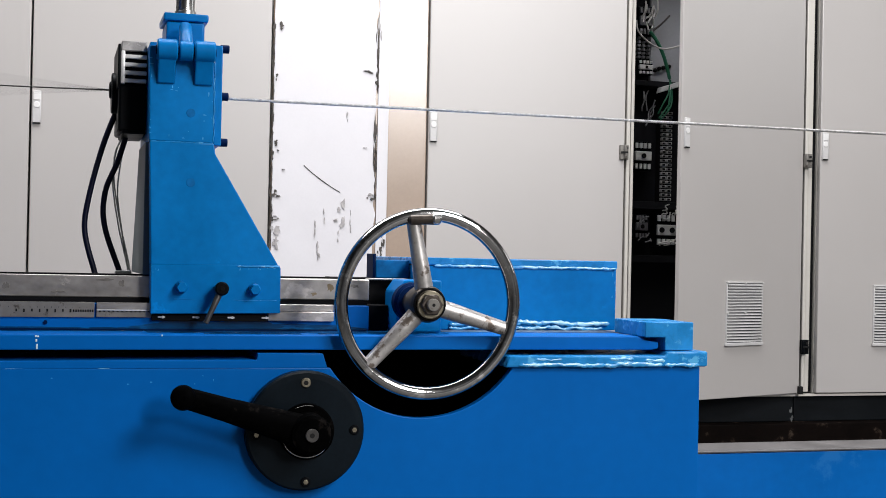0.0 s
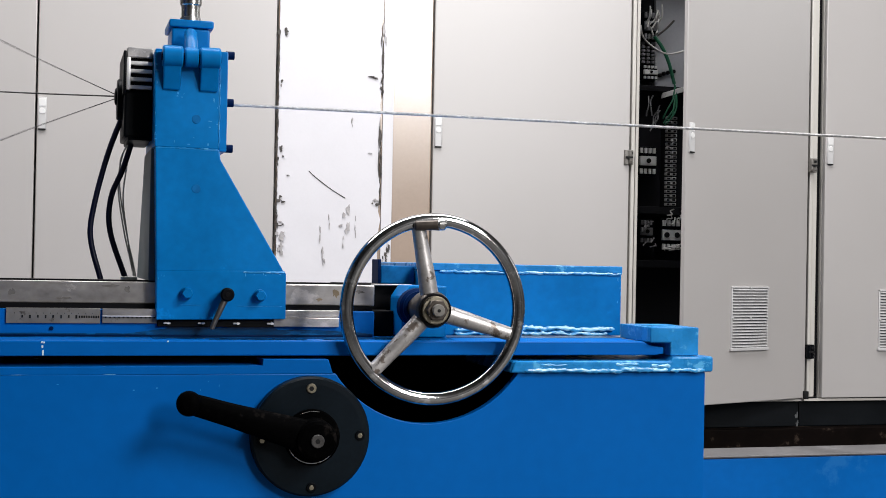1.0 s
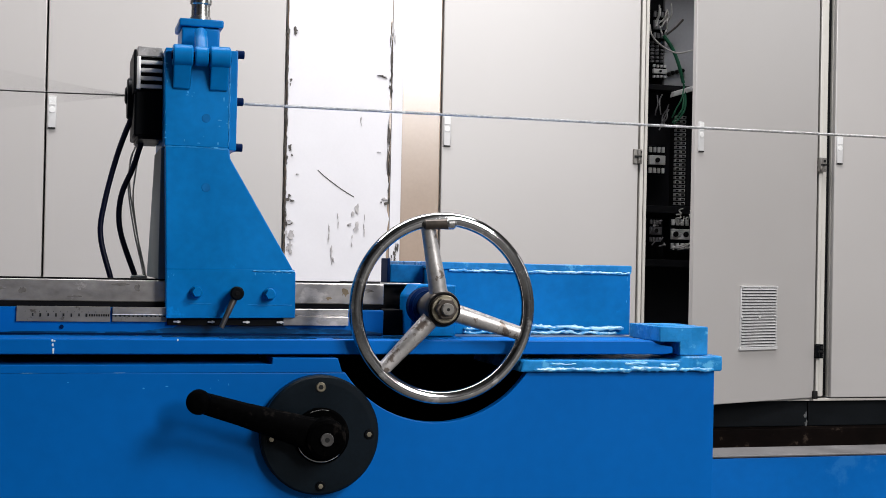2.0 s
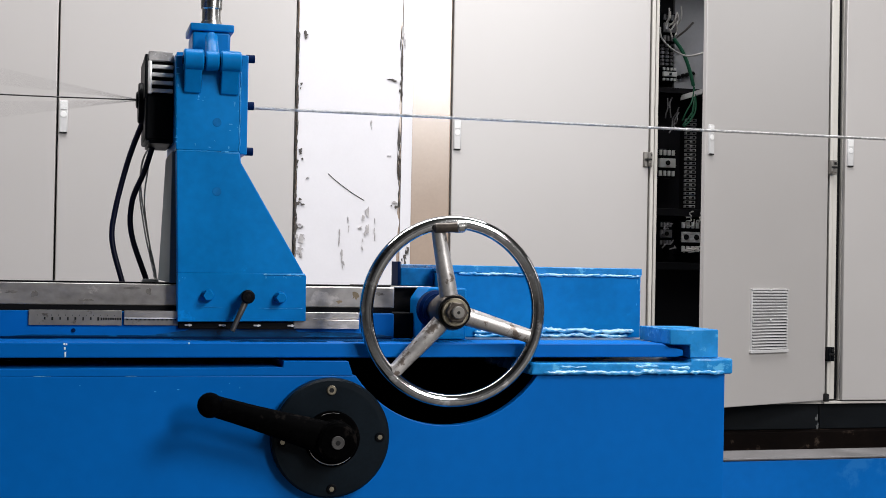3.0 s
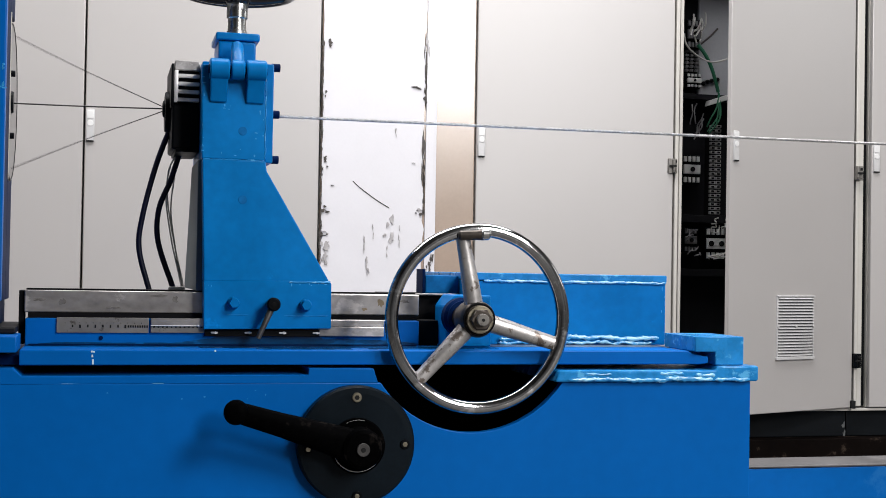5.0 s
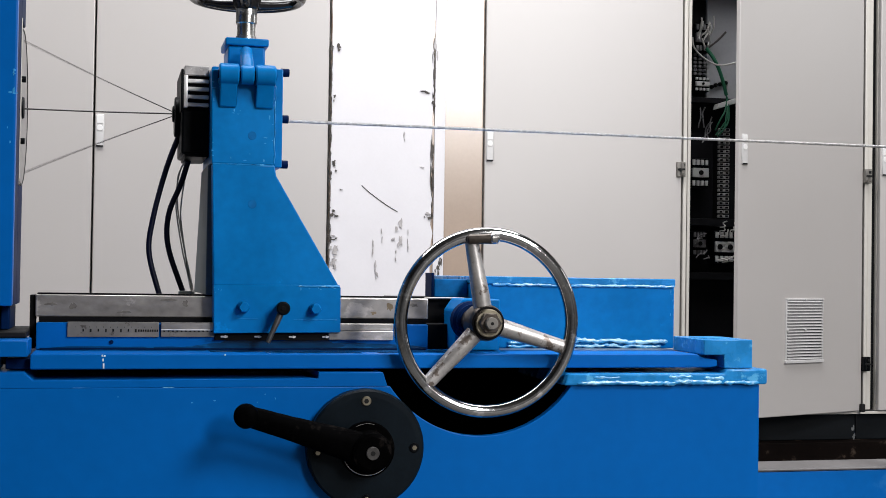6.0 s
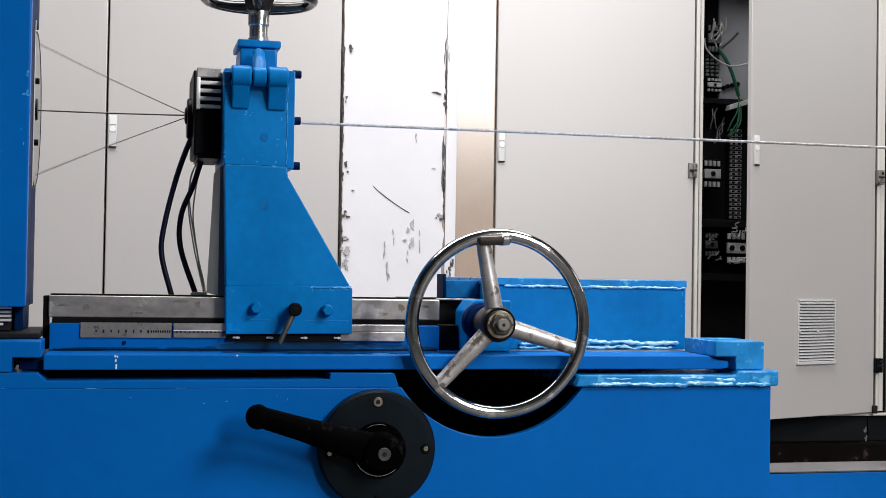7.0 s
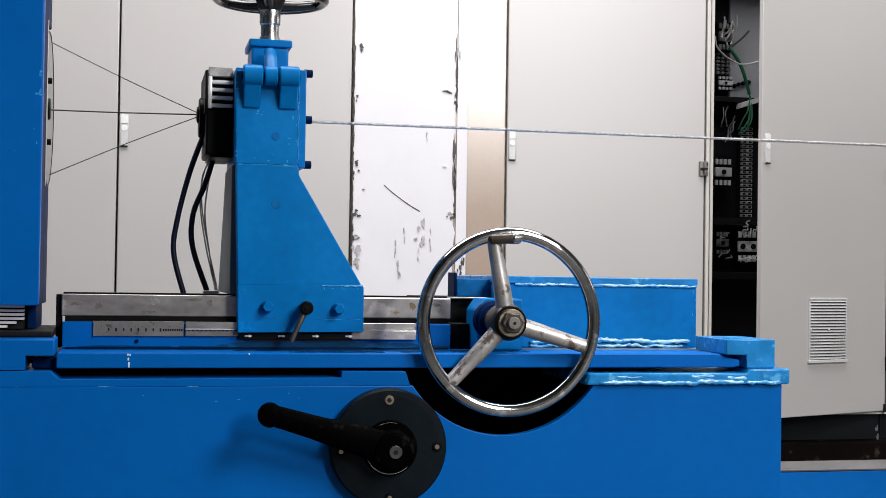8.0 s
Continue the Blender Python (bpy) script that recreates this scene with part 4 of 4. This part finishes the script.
part("weld_bead", bead(0.150, 0.254, 2.2520, 0.9350, 0.0020, 0.0009, 72), BLUE_SCUFFED_LIT, stand, "lumpy painted weld bead")
vb = bead(0.0, 0.135, 2.2520, 0.0, 0.0017, 0.0008, 73)
for v in vb.verts:
    v.co = Vector((0.2548 + v.co.z, v.co.y, 0.938 + v.co.x))
part("weld_bead", vb, BLUE_SCUFFED_LIT, stand, "lumpy painted weld bead")
for x, z in ((0.2065, 0.6925), (0.3290, 0.6900)):
    part("foot_bolt", join(rod((x, 2.251, z), (x, 2.243, z), 0.0105, 20), hexhead((x, 2.244, z), (x, 2.232, z), 0.0092)), BLUE, stand, "painted clamp bolt")
# flat discs for the faint darker smudges on the paint
part("fill_plug", rod((0.2185, 2.2525, 0.868), (0.2185, 2.2506, 0.868), 0.0075, 20), BLUE_DULL, stand)
part("fill_plug", rod((0.2165, 2.2535, 0.985), (0.2165, 2.2514, 0.985), 0.0075, 20), BLUE_DULL, stand)
lever = part("clamp_lever", tube([(0.2700, 2.226, 0.6905), (0.262, 2.222, 0.672), (0.253, 2.219, 0.652), (0.2450, 2.217, 0.6340)], 0.005, 14, 5, [0.0066, 0.0054, 0.0046, 0.0042]), LEVER, stand, "grey worn clamping lever")
part("lever_hub", lathe((0.2705, 2.251, 0.6915), (0.2705, 2.214, 0.6915), [(0, 0.009), (0.02, 0.009), (0.024, 0.0115), (0.035, 0.0115), (0.037, 0.009)], 24), BLACK, lever)
part("lever_screw", rod((0.2705, 2.2145, 0.6915), (0.2705, 2.2125, 0.6915), 0.004, 10), DEEP_BLACK, lever)
for z in (1.1035, 1.0215, 0.9420):
    b = part("cheek_screw", rod((0.2690, 2.305, z), (0.2845, 2.305, z), 0.0072, 18), BLUE_DARK, stand, "dark socket screw")
# hinge lugs with swing bolt
for xa, xb in ((0.1575, 0.1905), (0.2185, 0.2530)):
    part("hinge_lug", join(rod((xa, 2.238, 1.086), (xb, 2.238, 1.086), 0.0185, 28), side_prism([(2.2215, 1.086), (2.2505, 1.086), (2.2518, 1.032), (2.2490, 1.032)], xa + 0.002, xb - 0.002, 0.0025)), BLUE, stand, "blue hinge lug")
part("hinge_pin", rod((0.1555, 2.238, 1.086), (0.2550, 2.238, 1.086), 0.0075, 16), BLUE_DARK, stand)
part("swing_bolt", join(rod((0.1935, 2.238, 1.086), (0.2160, 2.238, 1.086), 0.0165, 24), tube([(0.2048, 2.238, 1.09), (0.2060, 2.262, 1.115), (0.2085, 2.30, 1.135)], 0.011, 14)), BLUE, stand, "painted swing bolt")
part("top_plate", box(0.150, 0.266, 2.30, 2.49, 1.0950, 1.1080, 0.002), BLUE, stand)
part("yoke", join(box(0.1785, 0.2440, 2.325, 2.42, 1.109, 1.150, 0.004), box(0.1735, 0.2500, 2.32, 2.425, 1.1505, 1.1640, 0.003)), BLUE, stand, "blue screw yoke")

# clamping spindle with its own small hand wheel
top_wheel = thing("spindle_hand_wheel", (0.2150, 2.38, 1.164), "small dark chrome hand wheel on a vertical spindle", "hand wheel")
T = Vector((0.2150, 2.38, 1.2480))
part("spindle", lathe((0.2150, 2.38, 1.1642), (0.2150, 2.38, 1.226), [(0, 0.0185), (0.012, 0.0185), (0.013, 0.0165), (0.034, 0.0165), (0.036, 0.0190), (0.054, 0.0190), (0.0615, 0.0175)], 32), SPINDLE, top_wheel, "polished steel spindle")
part("hub", lathe((0.2150, 2.38, 1.2262), (0.2150, 2.38, 1.262), [(0, 0.0195), (0.004, 0.0225), (0.012, 0.0245), (0.022, 0.0275), (0.030, 0.024), (0.036, 0.014)], 32), GLOSSY_BLACK, top_wheel)
part("rim", torus(T, (0, 0, 1), 0.0965, 0.0100, 84, 16), GLOSSY_BLACK, top_wheel, "dark glossy rim")
for deg in (20, 140, 260):
    d = Vector((math.cos(radians(deg)), math.sin(radians(deg)), 0))
    part("spoke", tube([T + d * 0.02 + Vector((0, 0, -0.012)), T + d * 0.055 + Vector((0, 0, -0.008)), T + d * 0.092], 0.008, 12, 5, [0.011, 0.009, 0.008]), GLOSSY_BLACK, top_wheel)

# die head with cooling fins on the stand's inlet side
die = part("die_head", box(0.1010, 0.1475, 2.325, 2.475, 0.9560, 1.0360, 0.004), BLACK, stand, "black finned die head")
part("drip_lip", box(0.108, 0.1475, 2.322, 2.478, 0.9515, 0.9575, 0.002), BLACK, die)
part("fin_block", box(0.1120, 0.1475, 2.332, 2.475, 1.0365, 1.1030, 0.002), DEEP_BLACK, die)
for i in range(5):
    z = 1.0395 + 0.0138 * i
    if i < 4:
        part("fin", box(0.1085, 0.1470, 2.322, 2.478, z, z + 0.0064, 0.0012), ALU, die, "bright aluminium fin")
    else:
        part("fin_cover", box(0.1045, 0.1470, 2.321, 2.478, z - 0.001, z + 0.0155, 0.0015), FIN_GREY, die, "oxidised grey cover over the fins")
part("fin_frame", box(0.1035, 0.1105, 2.3195, 2.480, 1.0370, 1.0935, 0.0015), ALU, die)
part("face_shield", box(0.0985, 0.1032, 2.318, 2.482, 1.030, 1.1040, 0.0012), BLACK, die)
part("inlet_flange", lathe((0.1005, 2.40, 1.0280), (0.0915, 2.40, 1.0280), [(0, 0.036), (0.0075, 0.036), (0.009, 0.034)], 40), BLACK, die, "black inlet flange")
part("nozzle", lathe((0.0915, 2.40, 1.0335), (0.0875, 2.40, 1.0335), [(0, 0.016), (0.003, 0.014), (0.004, 0.010)], 24), BLACK, die)

# hoses and thin leads behind the stand
solo("hose", tube([(0.112, 2.42, 1.015), (0.101, 2.42, 0.996), (0.0781, 2.42, 0.930), (0.0577, 2.42, 0.844), (0.0523, 2.42, 0.784), (0.0713, 2.42, 0.7105), (0.085, 2.42, 0.665)], 0.0050, 12), NAVY, "navy rubber hose from the die head", "hose", "hoses")
solo("hose", tube([(0.122, 2.42, 0.965), (0.1175, 2.42, 0.948), (0.1049, 2.42, 0.906), (0.0858, 2.42, 0.855), (0.0859, 2.42, 0.795), (0.1151, 2.42, 0.7092), (0.127, 2.42, 0.665)], 0.0050, 12), NAVY, "navy rubber hose from the die head", "hose", "hoses")
for pts in ([(0.118, 2.43, 0.955), (0.106, 2.44, 0.937), (0.0985, 2.44, 0.88), (0.110, 2.44, 0.80), (0.1290, 2.44, 0.716), (0.132, 2.44, 0.665)],
            [(0.116, 2.43, 0.955), (0.102, 2.44, 0.925), (0.102, 2.44, 0.87), (0.116, 2.44, 0.79), (0.1325, 2.44, 0.716), (0.135, 2.44, 0.665)],
            [(0.120, 2.43, 0.955), (0.111, 2.44, 0.90), (0.108, 2.44, 0.85), (0.118, 2.44, 0.78), (0.1300, 2.44, 0.716), (0.129, 2.44, 0.665)]):
    solo("sensor_lead", tube(pts, 0.0014, 8), PALE_WIRE, "thin clear electrical lead", "cable", "thin leads")
solo("lead_clip", box(0.106, 0.134, 2.41, 2.45, 0.7097, 0.7165, 0.002), PLASTIC, "small white plastic clip on the rail", "clip")

# ---- the stranding head beside the bed ----
head = thing("stranding_head", (-0.6, 2.33, 0), "tall blue enamelled housing of the stranding head", "machine head")
HX = -0.1768
part("front_plate", box(-1.1, -0.1650, 2.190, 2.2155, 0.692, 1.75, 0.003), BED_BLUE, head, "blue enamelled front plate")
# the housing side's shade is in its dark blue, unlike the front plate
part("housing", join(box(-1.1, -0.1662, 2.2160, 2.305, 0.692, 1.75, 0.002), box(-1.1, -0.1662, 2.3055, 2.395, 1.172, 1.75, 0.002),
                     box(-1.1, -0.1662, 2.3055, 2.395, 0.692, 0.893, 0.002), box(-1.1, HX, 2.3055, 2.56, 0.894, 1.171, 0.002)), BLUE_DARK, head, "blue housing body, its shade painted dark")
# highlight on the housing edge, put in as a pale strip
part("edge_strip", box(-0.1660, -0.1648, 2.297, 2.304, 0.893, 1.172, 0.0004), FRAME, head, "pale strip for the highlight along the face plate")
part("pedestal", box(-1.1, HX - 0.012, 2.30, 2.395, 0.645, 0.691, 0.002), DEEP_BLACK, head)
# apron side, shade painted in the same way
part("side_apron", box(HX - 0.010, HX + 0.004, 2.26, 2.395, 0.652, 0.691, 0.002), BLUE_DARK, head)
part("motor_foot", box(-0.34, -0.142, 2.21, 2.42, 0.6405, 0.6515, 0.003), RUBBER, head, "black rubber pad")
g = part("fin_grille", box(-0.40, -0.1905, 2.232, 2.30, 0.6525, 0.6905, 0.001), INK, head, "pale finned grille under the housing")
for i in range(6):
    z = 0.6545 + 0.0066 * i
    part("fin", box(-0.40, -0.1890 - (0.026 if i == 0 else 0.012 if i == 1 else 0), 2.222, 2.24, z, z + 0.0040, 0.0008), PLASTIC, g)
plate = part("face_plate", lathe((HX + 0.0005, 2.40, 1.033), (HX + 0.0075, 2.40, 1.033), [(0, 0.137), (0.006, 0.137), (0.007, 0.1355)], 72), FACE, head, "round dull steel face plate")
part("plate_rim", torus((HX + 0.0066, 2.40, 1.033), (1, 0, 0), 0.1345, 0.0022, 72, 8), BLACK, plate, "dark rim of the face plate")
for dz in (0.0535, -0.0535):
    part("bolt", rod((HX + 0.0070, 2.375, 1.026 + dz), (HX + 0.0145, 2.375, 1.026 + dz), 0.0055, 14), BLACK, plate)
part("hub", lathe((HX + 0.0070, 2.40, 1.033), (HX + 0.011, 2.40, 1.033), [(0, 0.02), (0.004, 0.018)], 24), BLACK, head)

# chipped and lumpy paint along the edges
chip_rng = random.Random(9)


def chips(owner, count, x0, x1, z0, z1, y, size):
    for _ in range(count):
        x, z, s = chip_rng.uniform(x0, x1), chip_rng.uniform(z0, z1), size * chip_rng.uniform(0.4, 1.0)
        wide, tall = chip_rng.choice(((0.7, 2.2), (2.0, 0.6), (0.6, 1.5), (1.2, 0.8)))
        pts = [(x + s * wide * math.cos(2 * math.pi * i / 9) * chip_rng.uniform(0.45, 1.2), z + s * tall * math.sin(2 * math.pi * i / 9) * chip_rng.uniform(0.4, 1.3)) for i in range(9)]
        part("paint_chip", prism(pts, y - 0.0002, y + 0.0005, 0), CHIP, owner)


chips(stand, 10, 0.147, 0.151, 0.94, 1.08, 2.252, 0.0020)
chips(stand, 9, 0.238, 0.253, 0.95, 1.08, 2.252, 0.0024)
chips(stand, 5, 0.16, 0.24, 0.94, 0.955, 2.252, 0.0018)
chips(stand, 4, 0.178, 0.20, 1.018, 1.03, 2.252, 0.0022)
chips(stand, 5, 0.157, 0.17, 0.70, 0.727, 2.250, 0.0014)
chips(stand, 6, 0.30, 0.372, 0.722, 0.728, 2.250, 0.0016)
chips(slide, 7, 1.024, 1.0315, 0.64, 0.73, 2.333, 0.0018)
chips(head, 7, -0.176, -0.167, 1.03, 1.07, 2.190, 0.0030)
chips(head, 3, -0.23, -0.17, 0.87, 0.99, 2.190, 0.0016)
chips(bed, 6, -0.15, 0.4, 0.54, 0.562, F0, 0.0014)

# ---- wires: core, rotating outer wires, finished strand ----
core = solo("core_wire", tube([(HX + 0.008, 2.40, 1.0315), (-0.04, 2.40, 1.0320), (0.0885, 2.40, 1.0340)], 0.0014, 8), WIRE, "straight dark steel core wire into the die head", "wire")


def laid_strand(x0, x1, y, z, r, lay, count=6):
    """Wires laid in a helix round a core."""
    made = []
    n = int((x1 - x0) / lay * 12)
    for k in range(count):
        bm = bmesh.new()
        rings = []
        for i in range(n + 1):
            x = x0 + (x1 - x0) * i / n
            a = 2 * math.pi * ((x - x0) / lay + k / count)
            cy, cz = y + r * 0.66 * math.cos(a), z + r * 0.66 * math.sin(a)
            rings.append([bm.verts.new((x, cy + r * 0.36 * math.cos(b), cz + r * 0.36 * math.sin(b))) for b in [2 * math.pi * j / 6 for j in range(6)]])
        for p, q in zip(rings, rings[1:]):
            for j in range(6):
                bm.faces.new((p[j], p[(j + 1) % 6], q[(j + 1) % 6], q[j]))
        made.append(bm)
    return made


strand = thing("wire_strand", (1.3, 2.40, 1.0295), "bright twisted steel wire strand leaving the die stand", "wire strand")
for laid in laid_strand(0.2692, 7.99, 2.40, 1.0295, 0.0028, 0.036):
    part("laid_wire", laid, ROPE, strand)

CONE_X = HX + 0.012
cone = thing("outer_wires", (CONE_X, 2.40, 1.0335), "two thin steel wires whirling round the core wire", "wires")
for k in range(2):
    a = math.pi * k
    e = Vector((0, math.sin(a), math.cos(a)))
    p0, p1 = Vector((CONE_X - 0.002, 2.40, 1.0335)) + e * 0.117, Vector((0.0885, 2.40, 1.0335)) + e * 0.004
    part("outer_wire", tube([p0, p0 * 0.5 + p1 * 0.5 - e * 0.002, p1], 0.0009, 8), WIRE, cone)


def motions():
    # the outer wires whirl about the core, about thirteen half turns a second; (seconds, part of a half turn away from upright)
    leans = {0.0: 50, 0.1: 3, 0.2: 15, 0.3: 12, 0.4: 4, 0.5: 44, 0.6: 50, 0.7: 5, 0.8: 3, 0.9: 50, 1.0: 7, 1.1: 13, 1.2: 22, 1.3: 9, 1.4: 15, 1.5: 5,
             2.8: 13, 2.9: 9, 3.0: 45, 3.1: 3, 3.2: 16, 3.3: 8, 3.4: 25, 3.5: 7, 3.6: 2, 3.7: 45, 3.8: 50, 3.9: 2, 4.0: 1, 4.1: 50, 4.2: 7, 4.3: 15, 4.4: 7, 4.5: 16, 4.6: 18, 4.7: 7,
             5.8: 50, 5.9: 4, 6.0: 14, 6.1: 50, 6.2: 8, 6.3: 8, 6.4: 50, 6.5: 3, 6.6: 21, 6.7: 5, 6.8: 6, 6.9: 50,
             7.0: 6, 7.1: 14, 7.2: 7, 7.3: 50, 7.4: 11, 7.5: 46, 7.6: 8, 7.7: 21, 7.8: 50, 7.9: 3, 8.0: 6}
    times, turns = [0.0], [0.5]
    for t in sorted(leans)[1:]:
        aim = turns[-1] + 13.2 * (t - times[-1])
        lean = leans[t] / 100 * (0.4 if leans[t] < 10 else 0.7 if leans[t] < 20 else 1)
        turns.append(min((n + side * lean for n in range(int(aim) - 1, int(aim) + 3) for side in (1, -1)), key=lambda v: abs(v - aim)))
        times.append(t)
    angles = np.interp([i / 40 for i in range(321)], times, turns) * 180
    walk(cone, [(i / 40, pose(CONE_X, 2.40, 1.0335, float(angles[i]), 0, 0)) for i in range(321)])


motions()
